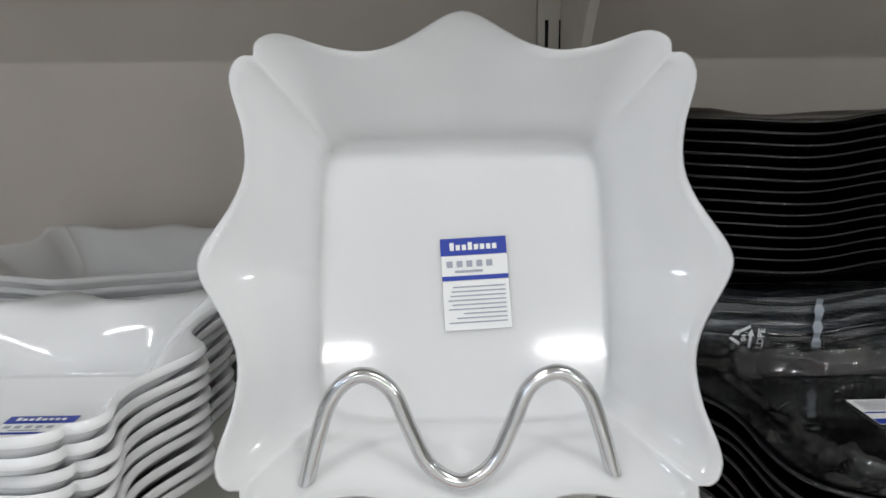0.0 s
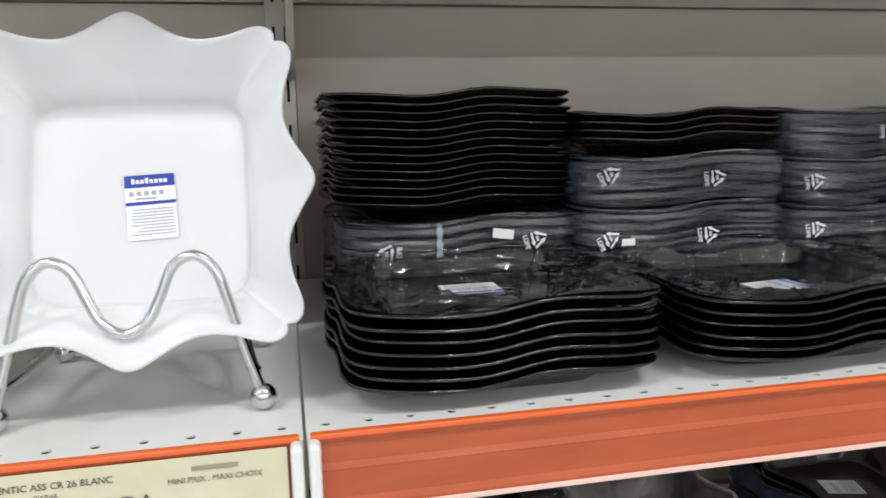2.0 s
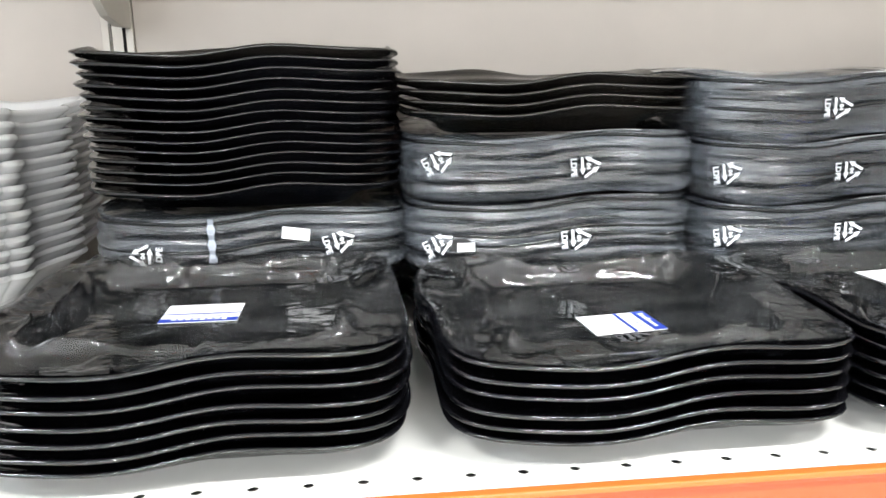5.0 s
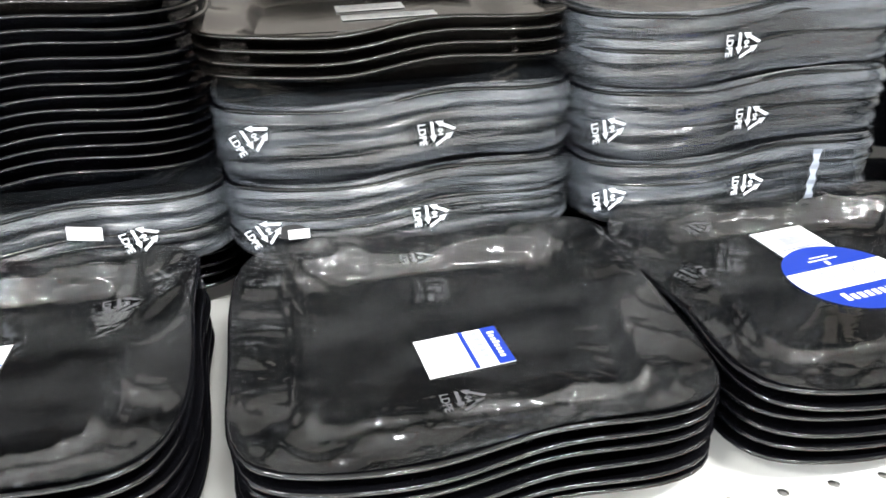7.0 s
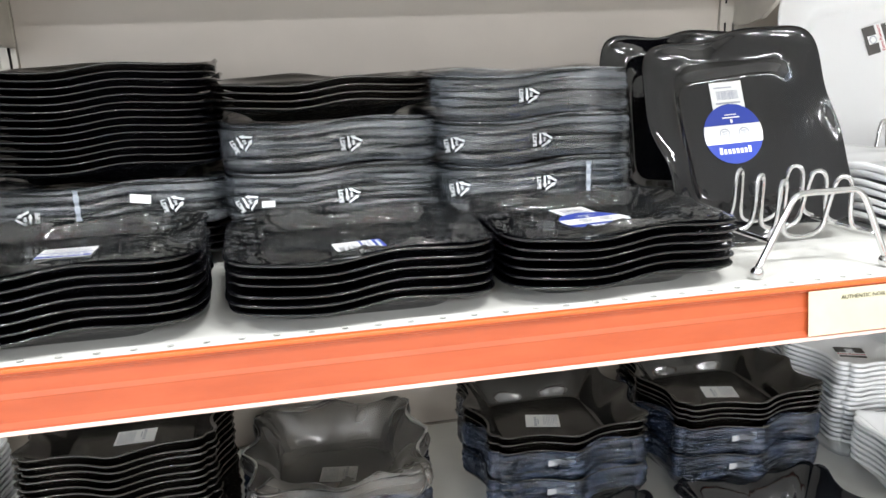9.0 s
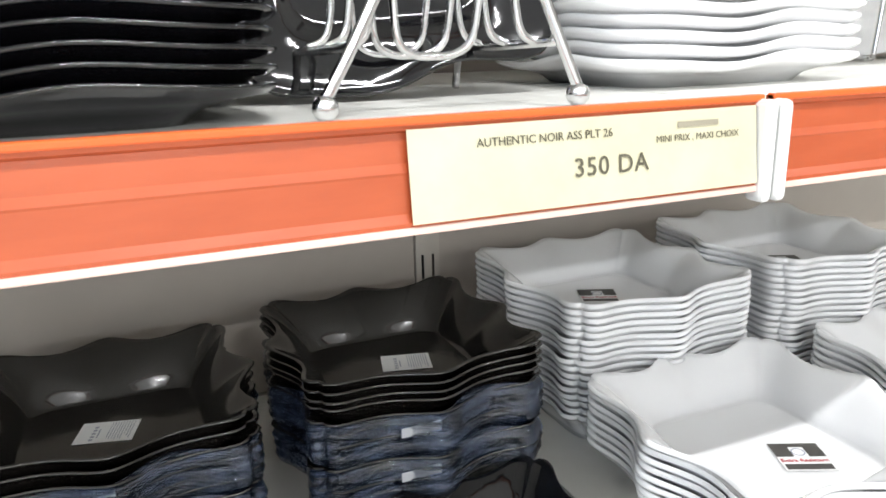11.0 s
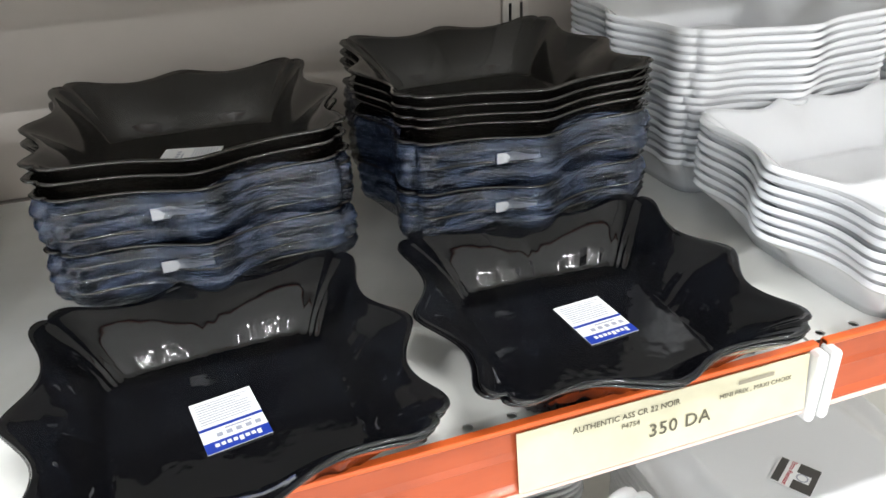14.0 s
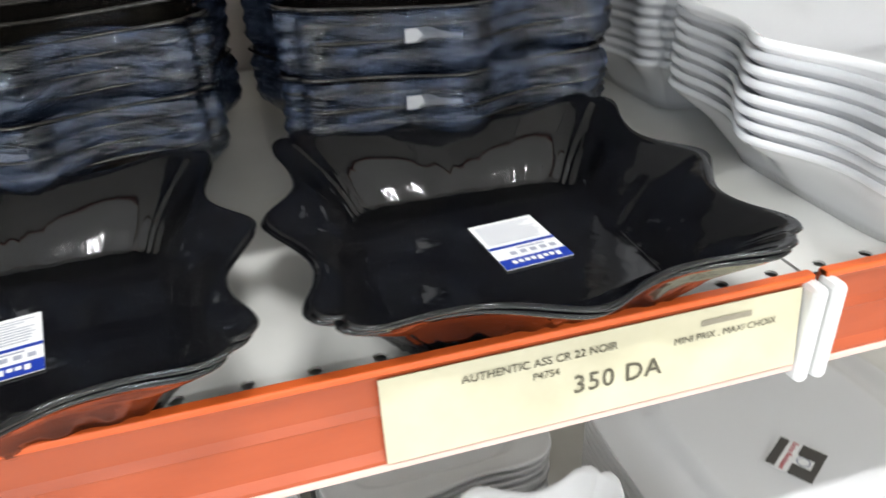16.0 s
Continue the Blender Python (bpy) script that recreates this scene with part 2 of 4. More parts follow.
def dish_mesh(outline, hx, hy, floor, wall, thick, lift, lip=0.0024, ripple=0.0):
    """A dish: flat floor, lofted wall to the shaped rim, real thickness. wall: (share of the way out, height). Its foot stands on z = 0."""
    n = len(outline)
    inner = squircle(outline, floor)
    bumpy = [lift(math.atan2(y, x), math.hypot(x, y)) for x, y in outline]
    verts, faces, rings = [], [], []

    def ring(fn):
        rings.append(len(verts))
        for i in range(n):
            verts.append(fn(i))

    def at(f, z, i, out=0.0):
        x = inner[i][0] + (outline[i][0] - inner[i][0]) * f
        y = inner[i][1] + (outline[i][1] - inner[i][1]) * f
        d = math.hypot(x, y)
        out += ripple * (0.5 - (i // 2) % 2) * max(0.0, 1 - abs(f - 0.1) / 0.25) + ripple * 0.9 * math.sin(i * 0.61) * f * (1 - f)
        return (x * hx + out * x / d, y * hy + out * y / d, thick + z + bumpy[i] * max(0, f) ** 2)

    verts.append((0, 0, thick))
    for sc in (0.45, 0.85, 0.96):
        ring(lambda i: (inner[i][0] * hx * sc, inner[i][1] * hy * sc, thick))
    for f, z in wall:
        ring(lambda i: at(f, z, i))
    ring(lambda i: at(1.0, wall[-1][1] - lip * 0.12, i, 0.0007))
    ring(lambda i: at(1.0, wall[-1][1] - lip * 0.5, i, 0.0015))
    ring(lambda i: at(1.0, wall[-1][1] - lip * 0.9, i, 0.0007))
    ring(lambda i: at(1.0, wall[-1][1] - lip, i, -0.0002))
    for f, z in wall[-2::-2]:
        ring(lambda i: at(f, z - lip - (thick - lip) * (1 - f), i, 0.0009))
    ring(lambda i: (inner[i][0] * hx * 0.97, inner[i][1] * hy * 0.97, 0.0))
    verts.append((0, 0, 0.0006))
    last = len(verts) - 1
    for i in range(n):
        j = (i + 1) % n
        faces.append((0, 1 + i, 1 + j))
        for a, b in zip(rings, rings[1:]):
            faces.append((a + i, b + i, b + j, a + j))
        faces.append((last, rings[-1] + j, rings[-1] + i))
    return mesh_from(verts, faces)


BRACKET = bracket_outline(2)
BRACKET_LIGHT = bracket_outline(1)
WAVY = wavy_outline()
WAVY_WIDE = [(x * (1 + 0.016 * math.cos(8 * math.atan2(y, x) + 0.6)), y * (1 + 0.016 * math.cos(8 * math.atan2(y, x) + 0.6))) for x, y in wavy_outline(160, 7.0, 0.050)]
BOWL_WALL = [(0.0, 0.0), (0.05, 0.0022), (0.13, 0.008), (0.28, 0.0155), (0.48, 0.023), (0.7, 0.029), (0.88, 0.033), (1.0, 0.0355)]
DEEP_WALL = [(f, z * 1.18) for f, z in BOWL_WALL]
PLATE_WALL = [(0.0, 0.0), (0.08, 0.0015), (0.2, 0.0060), (0.32, 0.0085), (0.5, 0.0095), (0.72, 0.0105), (0.9, 0.0125), (1.0, 0.0145)]


def bowl_lift(a, r):
    return 0.016 * (r - 0.93)


def plate_lift(a, r):
    return 0.0026 * math.sin(4 * a) + 0.0009 * math.sin(8 * a)


BOWL = {True: dish_mesh(BRACKET, 0.1095, 0.1095, 0.61, DEEP_WALL, 0.0035, bowl_lift, 0.0024, 0.0004), False: dish_mesh(BRACKET, 0.107, 0.107, 0.60, BOWL_WALL, 0.0050, bowl_lift, 0.0044)}
BOWL_HERO_BLACK = dish_mesh(BRACKET, 0.101, 0.101, 0.60, [(f, z * 0.9) for f, z in BOWL_WALL], 0.0035, bowl_lift, 0.0024, 0.0018)
BOWL_BLACK = dish_mesh(BRACKET_LIGHT, 0.101, 0.101, 0.60, BOWL_WALL, 0.0035, bowl_lift)
PLATE_BLACK = dish_mesh(WAVY, 0.105, 0.093, 0.66, PLATE_WALL, 0.0032, plate_lift)
PLATE_WHITE = dish_mesh(WAVY, 0.105, 0.095, 0.66, PLATE_WALL, 0.0046, plate_lift, 0.0042)
PLATE_DUSTSHEEN = PLATE_BLACK.copy()
DISPLAY_BLACK = dish_mesh(WAVY_WIDE, 0.095, 0.104, 0.60, PLATE_WALL, 0.0032, plate_lift)
DISPLAY_WHITE = dish_mesh(WAVY, 0.135, 0.135, 0.64, PLATE_WALL, 0.0036, plate_lift)
for me, mt in ((BOWL[True], M_WHITEGLASS), (BOWL[False], M_WHITEGLASS), (BOWL_HERO_BLACK, M_BLACKGLASS), (BOWL_BLACK, M_DUSTSHEEN), (PLATE_BLACK, M_BLACKGLASS), (PLATE_WHITE, M_WHITEGLASS), (PLATE_DUSTSHEEN, M_DUSTSHEEN), (DISPLAY_BLACK, M_BLACKGLASS), (DISPLAY_WHITE, M_WHITEGLASS)):
    me.materials.append(mt)

# ---- the room ----
Z_UP, Z_LOW, Z_BASE = 1.30, 0.985, 0.585
JOINTS = [-0.9, 0.0, 0.9, 1.8]
BACK = 0.462

def room():
    def piece(name, label, category, *dims, mat):
        ob = block(name, *dims, mat)
        return tagged(ob, label, category, kind="structure")
    piece("floor", "pale grey shop floor", "floor", -6, 8, -9, 1.2, -0.05, 0.0, mat=M_FLOOR)
    piece("ceiling", "white painted shop ceiling", "ceiling", -6, 8, -9, 1.2, 3.5, 3.55, mat=M_CEIL)
    piece("wall_south", "plain light wall across the aisle", "wall", -6, 8, -9.05, -9, 0, 3.5, mat=M_ROOM)
    piece("wall_north", "plain light wall behind the shelving", "wall", -6, 8, 1.2, 1.25, 0, 3.5, mat=M_ROOM)
    piece("wall_west", "plain light wall closing the aisle", "wall", -6.05, -6, -9, 1.2, 0, 3.5, mat=M_ROOM)
    piece("wall_east", "plain light wall closing the aisle", "wall", 8, 8.05, -9, 1.2, 0, 3.5, mat=M_ROOM)


room()


def tube_lamp(x, y, z, length, power):
    e = new("ceiling_light")
    e.location = (x, y, z)
    tagged(e, "white fluorescent tube fitting on the ceiling", "lamp", "ceiling lights")
    dx, dy = length / 2, 0.05
    block("housing", -dx, dx, -dy, dy, 0.012, 0.06, M_HOUSING, 0.004, e)
    lamp = bpy.data.lights.new("tube", "AREA")
    # tubes left of x = -2 are tinted blue, standing in for window daylight
    lamp.shape, lamp.size, lamp.size_y, lamp.energy, lamp.color = "RECTANGLE", dx * 2 * 0.96, dy * 2 * 0.6, power, (0.80, 0.93, 1.12) if x < -2 else (0.97, 0.98, 0.99)
    ob = new("tube", lamp)
    ob.parent = e


for lx in (-3.4, -1.2, 1.0, 3.2):
    for ly, share in ((-1.0, 1.1), (-5.0, 2.2), (-7.6, 2.2)):
        tube_lamp(lx, ly, 3.4, 0.9, TUBE_POWER * share)

# ---- shelving ----
def slot_rows(z0, z1):
    z = z0
    while z < z1:
        yield z
        z += 0.0515


def shelving():
    for i, (a, b) in enumerate(zip(JOINTS, JOINTS[1:])):
        seams = [0.20, 0.60, 0.985, 1.597, 2.0]
        for z0, z1 in zip(seams, seams[1:]):
            ob = block("back_panel", a + 0.014, b - 0.014, BACK, BACK + 0.02, z0 + 0.0012, z1 - 0.0012, M_PANEL, 0.001)
            tagged(ob, "beige painted steel back panel of the shelving", "panel", "back panels", "structure")
    for x in JOINTS:
        e = new("upright")
        e.location = (x, BACK, 0)
        tagged(e, "beige slotted steel upright post", "upright", "uprights", "structure")
        bm = bmesh.new()
        cols = (-0.0135, -0.0075, -0.0045, 0.0045, 0.0075, 0.0135)
        zs = [0.0]
        for z in slot_rows(0.465, 1.98):
            zs += [z, z + 0.027]
        zs.append(2.0)
        grid = [[bm.verts.new((cx, -0.004, z)) for cx in cols] for z in zs]
        for r in range(len(zs) - 1):
            for c in range(5):
                if r % 2 == 1 and c in (1, 3):
                    continue
                bm.faces.new((grid[r][c], grid[r][c + 1], grid[r + 1][c + 1], grid[r + 1][c]))
        for sx in (-0.0135, 0.0135):
            bm.faces.new([bm.verts.new((sx, y, z)) for y, z in ((-0.004, 0), (0.03, 0), (0.03, 2), (-0.004, 2))])
        part("post", bm, M_UPRIGHT, e)
        # added dark sheet paints the shade inside the hollow post
        block("slot_shade", -0.012, 0.012, 0.018, 0.02, 0, 2, M_HOLESHADE, 0, e)


def shelf_plate(x0, x1, y0, y1, z, label, yh=0.022):
    """A folded steel shelf with a row of punched holes near its front edge."""
    e = new("shelf")
    e.location = (x0, y0, z)
    tagged(e, label, "shelf", "shelves", "structure")
    w, d = x1 - x0, y1 - y0
    pitch, r = 0.025, 0.0028
    bm = bmesh.new()
    cells = int(round(w / pitch))
    half = pitch / 2
    g = 0.001
    # strip with the holes
    for c in range(cells):
        cx = half + c * pitch
        ring, edge = [], []
        for k in range(16):
            a = 2 * math.pi * k / 16
            ring.append(bm.verts.new((cx + r * math.cos(a), yh + r * math.sin(a), 0)))
            m = max(abs(math.cos(a)), abs(math.sin(a)))
            ex = cx + half * math.cos(a) / m
            edge.append(bm.verts.new((min(max(ex, g), w - g), yh + 0.008 * math.sin(a) / m, 0)))
        low = [bm.verts.new((v.co.x, v.co.y, -0.0012)) for v in ring]
        for k in range(16):
            l = (k + 1) % 16
            bm.faces.new((ring[k], edge[k], edge[l], ring[l]))
            bm.faces.new((low[k], ring[k], ring[l], low[l]))
    for ya, yb in ((0.004, yh - 0.008), (yh + 0.008, d)):
        bm.faces.new([bm.verts.new(p) for p in ((g, ya, 0), (w - g, ya, 0), (w - g, yb, 0), (g, yb, 0))])
    # rounded nose and side folds
    prev = None
    for k in range(6):
        a = math.pi / 2 * k / 5
        y, zz = 0.004 - 0.004 * math.sin(a), -0.004 + 0.004 * math.cos(a)
        cur = (bm.verts.new((g, y, zz)), bm.verts.new((w - g, y, zz)))
        if prev:
            bm.faces.new((prev[0], cur[0], cur[1], prev[1]))
        prev = cur
    cur = (bm.verts.new((g, 0, -0.03)), bm.verts.new((w - g, 0, -0.03)))
    bm.faces.new((prev[0], cur[0], cur[1], prev[1]))
    for sx in (g, w - g):
        bm.faces.new([bm.verts.new((sx, y, zz)) for y, zz in ((0.002, -0.03), (d, -0.03), (d, 0), (0.002, 0))])
    bmesh.ops.remove_doubles(bm, verts=bm.verts, dist=0.00005)
    part("tray", bm, M_SHELF, e)
    block("underside", 0.002, w - 0.002, 0.004, d, -0.026, -0.006, M_SHELF, 0, e, "painted steel underside")
    return e


def price_rail(x0, x1, y, z):
    """Orange price strip with a bright top edge and a clear lip along its foot."""
    e = new("price_rail")
    e.location = (x0, y, z)
    tagged(e, "orange plastic price rail along the shelf edge", "price rail", "price rails")
    w = x1 - x0
    prof = [(0.0, 0.003), (-0.0035, 0.0035), (-0.005, 0.0015), (-0.0045, -0.001), (-0.0022, -0.0022), (-0.0035, -0.014), (-0.0052, -0.0175), (-0.0050, -0.0185), (-0.0062, -0.034), (-0.0085, -0.0375), (-0.0088, -0.0405), (-0.0060, -0.0415), (0.0, -0.0405)]
    bm = bmesh.new()
    a = [bm.verts.new((0.003, py, pz)) for py, pz in prof]
    b = [bm.verts.new((w - 0.003, py, pz)) for py, pz in prof]
    for k in range(len(prof) - 1):
        bm.faces.new((a[k], a[k + 1], b[k + 1], b[k]))
    bm.faces.new(a)
    bm.faces.new(b[::-1])
    part("strip", bm, M_ORANGE, e)
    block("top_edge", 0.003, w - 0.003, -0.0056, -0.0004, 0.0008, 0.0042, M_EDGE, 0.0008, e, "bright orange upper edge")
    block("clear_lip", 0.003, w - 0.003, -0.0096, -0.0075, -0.0425, -0.0392, M_CLEARLIP, 0.0006, e, "pale translucent lower lip")
    return e


def end_cap(x, y, z, label):
    e = block("end_cap", x - 0.0034, x + 0.0034, y - 0.014, y - 0.001, z - 0.048, z + 0.002, M_WHITEPLASTIC, 0.003)
    return tagged(e, label, "end cap", "shelf end caps")


def price_tag(x0, x1, y, z0, z1, text, code, price):
    """Cream paper price tag in the rail."""
    e = new("price_tag")
    e.matrix_basis = pose((x0 + x1) / 2, y, (z0 + z1) / 2, 90 - 7, 0, 0)
    tagged(e, "cream paper price tag clipped in the orange rail", "price tag", "price tags")
    w, h = x1 - x0, z1 - z0
    block("card", -w / 2, w / 2, -h / 2, h / 2, -0.0006, 0, M_TAG, 0, e)
    up = 0.0005
    words("product_line", text, 0.0050, M_INK, e, pose(-0.15 * w, 0.30 * h, up), 0.00003)
    if code:
        words("code_line", code, 0.0046, M_INK, e, pose(-0.14 * w, 0.14 * h, up))
    if price:
        words("price", price, 0.0115, M_INK, e, pose(0.03 * w, -0.08 * h, up), 0.0001, 1.1)
    part("shop_mark", bars_bm([(-0.012, 0.012, -0.0013, 0.0013)]), M_INKGREY, e, "", pose(0.30 * w, 0.33 * h, up))
    words("slogan", "MINI PRIX , MAXI CHOIX", 0.0044, M_INK, e, pose(0.30 * w, 0.17 * h, up))
    return e


shelving()
for a, b in zip(JOINTS, JOINTS[1:]):
    shelf_plate(a, b, 0.018, BACK - 0.005, Z_UP, "off-white steel shelf with a row of punched holes", 0.019)
    shelf_plate(a, b, 0.029, BACK - 0.005, Z_LOW, "off-white steel shelf with a row of punched holes", 0.0095)
    shelf_plate(a, b, 0.018, BACK - 0.005, Z_BASE, "off-white lower steel shelf")
    shelf_plate(a, b, 0.04, BACK - 0.005, 1.73, "off-white upper steel shelf")
    price_rail(a, b, 0.018, Z_UP)
    price_rail(a, b, 0.029, Z_LOW + 0.002)
    price_rail(a, b, 0.04, 1.73)
for x in (0.0, 0.9):
    for z in (Z_UP, Z_LOW):
        for s in (-0.0048, 0.0048):
            end_cap(x + s, 0.018 if z == Z_UP else 0.029, z if z == Z_UP else z + 0.002, "white plastic end cap where two shelves meet")
price_tag(-0.200, -0.010, 0.0098, Z_UP - 0.038, Z_UP - 0.0005, "AUTHENTIC ASS CR 26 BLANC", "P4745", "350 DA")
price_tag(0.711, 0.891, 0.0098, Z_UP - 0.038, Z_UP - 0.0005, "AUTHENTIC NOIR ASS PLT 26", "", "350 DA")
price_tag(0.708, 0.891, 0.0208, Z_LOW - 0.036, Z_LOW + 0.0015, "AUTHENTIC ASS CR 22 NOIR", "P4754", "350 DA")


def bracket(x):
    """Steel arm under the upper shelf, seen edge on, with a curved lower edge."""
    bm = bmesh.new()
    prof = [(0.0, 1.70), (-0.29, 1.70), (-0.29, 1.69), (-0.22, 1.645), (-0.15, 1.600), (-0.108, 1.566), (-0.088, 1.542), (-0.062, 1.525), (-0.03, 1.518), (0.0, 1.518)]
    for s in (-0.0035, 0.0035):
        bm.faces.new([bm.verts.new((s, y, z)) for y, z in prof])
    n = len(prof)
    bm.verts.ensure_lookup_table()
    for k in range(n):
        l = (k + 1) % n
        bm.faces.new((bm.verts[k], bm.verts[l], bm.verts[n + l], bm.verts[n + k]))
    ob = part("shelf_bracket", bm, M_UPRIGHT, None, "", Matrix.Translation((x, BACK - 0.004, 0)))
    tagged(ob, "beige steel bracket holding the upper shelf", "bracket", "shelf brackets")


for x in JOINTS:
    bracket(x + 0.0095)

# ---- stickers and printed marks ----
def barcode_sticker(parent, m, w=0.030, h=0.042, faint=False):
    """White paper label with a blue head, a blue band and lines of small print."""
    s = block("sticker", -w / 2, w / 2, -h / 2, h / 2, 0, 0.0003, M_PAPER, 0, parent, "white paper label with blue bands")
    s.matrix_basis = m
    up = Matrix.Translation((0, 0, 0.00055))
    if not faint:
        part("blue_band", bars_bm([(-w / 2, w / 2, h * 0.31, h / 2), (-w / 2, w / 2, h * 0.035, h * 0.085)]), M_BLUE, s, "deep blue printed bands", up)
        part("brand_mark", bars_bm([(w * (-0.36 + 0.092 * k), w * (-0.295 + 0.092 * k), h * 0.365, h * (0.45 if k in (0, 3) else 0.425)) for k in range(8)]), M_PAPER, s, "white lettering mark", Matrix.Translation((0, 0, 0.0008)))
    rows = []
    for k in range(5):
        rows.append((-w * 0.42 + k * w * 0.15, -w * 0.42 + k * w * 0.15 + w * 0.09, h * 0.18, h * 0.25))
    rows.append((-w * 0.3, w * 0.12, h * 0.12, h * 0.145))
    rng = random.Random(5)
    for k in range(9):
        y = -h * (0.03 + 0.048 * k)
        rows.append((-w * rng.uniform(0.2, 0.44), w * 0.44, y - h * 0.014, y))
    part("small_print", bars_bm(rows), M_STICKINK, s, "", up)
    return s


def disc_bm(r, z=0.0, n=40):
    bm = bmesh.new()
    bm.faces.new([bm.verts.new((r * math.cos(2 * math.pi * k / n), r * math.sin(2 * math.pi * k / n), z)) for k in range(n)])
    return bm


def round_sticker(parent, m, r=0.026):
    """Blue round label with a white band, and a small white barcode tab above it."""
    bm = bmesh.new()
    bmesh.ops.create_cone(bm, cap_ends=True, segments=48, radius1=r, radius2=r, depth=0.0003)
    s = part("round_sticker", bm, M_BLUE, parent, "round blue label with a white band", m)
    band = bmesh.new()
    up = 0.0004
    pts = []
    for k in range(9):
        y = -0.32 * r + 0.62 * r * k / 8
        pts.append((math.sqrt(r * r - y * y), y))
    band.faces.new([band.verts.new((x, y, 0)) for x, y in pts] + [band.verts.new((-x, y, 0)) for x, y in reversed(pts)])
    part("white_band", band, M_PAPER, s, "white printed band", Matrix.Translation((0, 0, up)))
    for sx in (-0.3, 0.36):
        d = bmesh.new()
        for k in range(24):
            p, q = 2 * math.pi * k / 24, 2 * math.pi * (k + 1) / 24
            d.faces.new([d.verts.new((g * r * math.cos(w), g * r * math.sin(w), 0)) for g, w in ((0.15, p), (0.18, p), (0.18, q), (0.15, q))])
        for k in range(3):
            d.faces.new([d.verts.new((x * r, y * r, 0)) for x, y in ((-0.09, -0.08 + 0.07 * k), (0.09, -0.08 + 0.07 * k), (0.09, -0.05 + 0.07 * k), (-0.09, -0.05 + 0.07 * k))])
        part("emblem", d, M_STICKINK, s, "", Matrix.Translation((sx * r, 0, up * 2)))
    letters = [(r * (-0.56 + 0.14 * k), r * (-0.465 + 0.14 * k), -r * 0.66, -r * (0.44 if k in (0, 7) else 0.50)) for k in range(8)]
    part("brand_mark", bars_bm(letters), M_PAPER, s, "white lettering mark", Matrix.Translation((0, 0, up)))
    part("maker_mark", bars_bm([(-r * 0.3, r * 0.3, r * 0.52, r * 0.56), (-r * 0.2, r * 0.2, r * 0.62, r * 0.65), (-r * 0.04, r * 0.04, r * 0.36, r * 0.48)]), M_PAPER, s, "small white lines", Matrix.Translation((0, 0, up)))
    tab = block("barcode_tab", -r * 0.55, r * 0.55, r * 0.72, r * 1.75, -0.0001, 0.0001, M_PAPER, 0, s, "white barcode tab")
    code = []
    rng = random.Random(3)
    x = -r * 0.35
    while x < r * 0.35:
        wv = rng.uniform(0.0003, 0.0009)
        code.append((x, x + wv, r * 1.15, r * 1.45))
        x += wv + rng.uniform(0.0004, 0.0009)
    code.append((-r * 0.42, r * 0.42, r * 1.0, r * 1.06))
    code.append((-r * 0.42, r * 0.2, r * 1.54, r * 1.58))
    part("barcode", bars_bm(code), M_STICKINK, s, "", Matrix.Translation((0, 0, up)))
    return s


def shop_sticker(parent, m, w=0.036, h=0.036):
    """Dark square label with a pale middle, a ring and lines of red print."""
    s = block("sticker", -w / 2, w / 2, -h / 2, h / 2, 0, 0.0003, M_PAPER, 0, parent, "white label with dark panels and red print")
    s.matrix_basis = m
    up = Matrix.Translation((0, 0, 0.0006))
    part("dark_panel", bars_bm([(-w / 2, -w * 0.14, h * 0.0, h / 2), (w * 0.16, w / 2, h * 0.0, h / 2), (-w * 0.14, w * 0.16, h * 0.36, h / 2)]), M_DARKPRINT, s, "black printed panels", up)
    ring = bmesh.new()
    n = 28
    for k in range(n):
        a, b = 2 * math.pi * k / n, 2 * math.pi * (k + 1) / n
        ring.faces.new([ring.verts.new((q * w * math.cos(t), h * 0.17 + q * w * math.sin(t), 0)) for q, t in ((0.11, a), (0.145, a), (0.145, b), (0.11, b))])
    part("ring", ring, M_STICKINK, s, "", up)
    words("red_print", "Extra Resistant", w * 0.155, M_REDPRINT, s, pose(0, -h * 0.14, 0.0006), 0.0001)
    part("foot_print", bars_bm([(-w * 0.46, w * 0.46, -h * 0.46, -h * 0.27)]), M_DARKPRINT, s, "black printed line", up)
    return s


def recycling_mark(parent, m, size=0.02, ink=None):
    """White printed mark: three chasing arrows round 04, with LDPE beside it."""
    bm = bmesh.new()
    corners = [Vector((0.5 * math.cos(math.radians(90 + 120 * k)), 0.5 * math.sin(math.radians(90 + 120 * k)), 0)) for k in range(3)]
    for k in range(3):
        p, q = corners[k], corners[(k + 1) % 3]
        d = q - p
        out = Vector((d.y, -d.x, 0)).normalized()
        for quad in (((0.10, -0.05), (0.60, -0.05), (0.60, 0.05), (0.04, 0.05)), ((0.58, -0.12), (0.86, 0.0), (0.58, 0.12))):
            bm.faces.new([bm.verts.new((p + d * u + out * v) * size) for u, v in quad])
    ob = part("recycling_mark", bm, ink or M_PRINTWHITE, parent, "white printed recycling triangle", m)
    words("code_number", "04", size * 0.24, ink or M_PRINTWHITE, ob, pose(0, -size * 0.02, 0.00005), 0.0001)
    words("material_code", "LDPE", size * 0.32, ink or M_PRINTWHITE, ob, pose(0, -size * 0.60, 0.00005), 0.0001)
    return ob


# ---- stacks ----
def dish(name, me, m, label, category, group):
    ob = put(name, me, None, None, m)
    return tagged(ob, label, category, group)


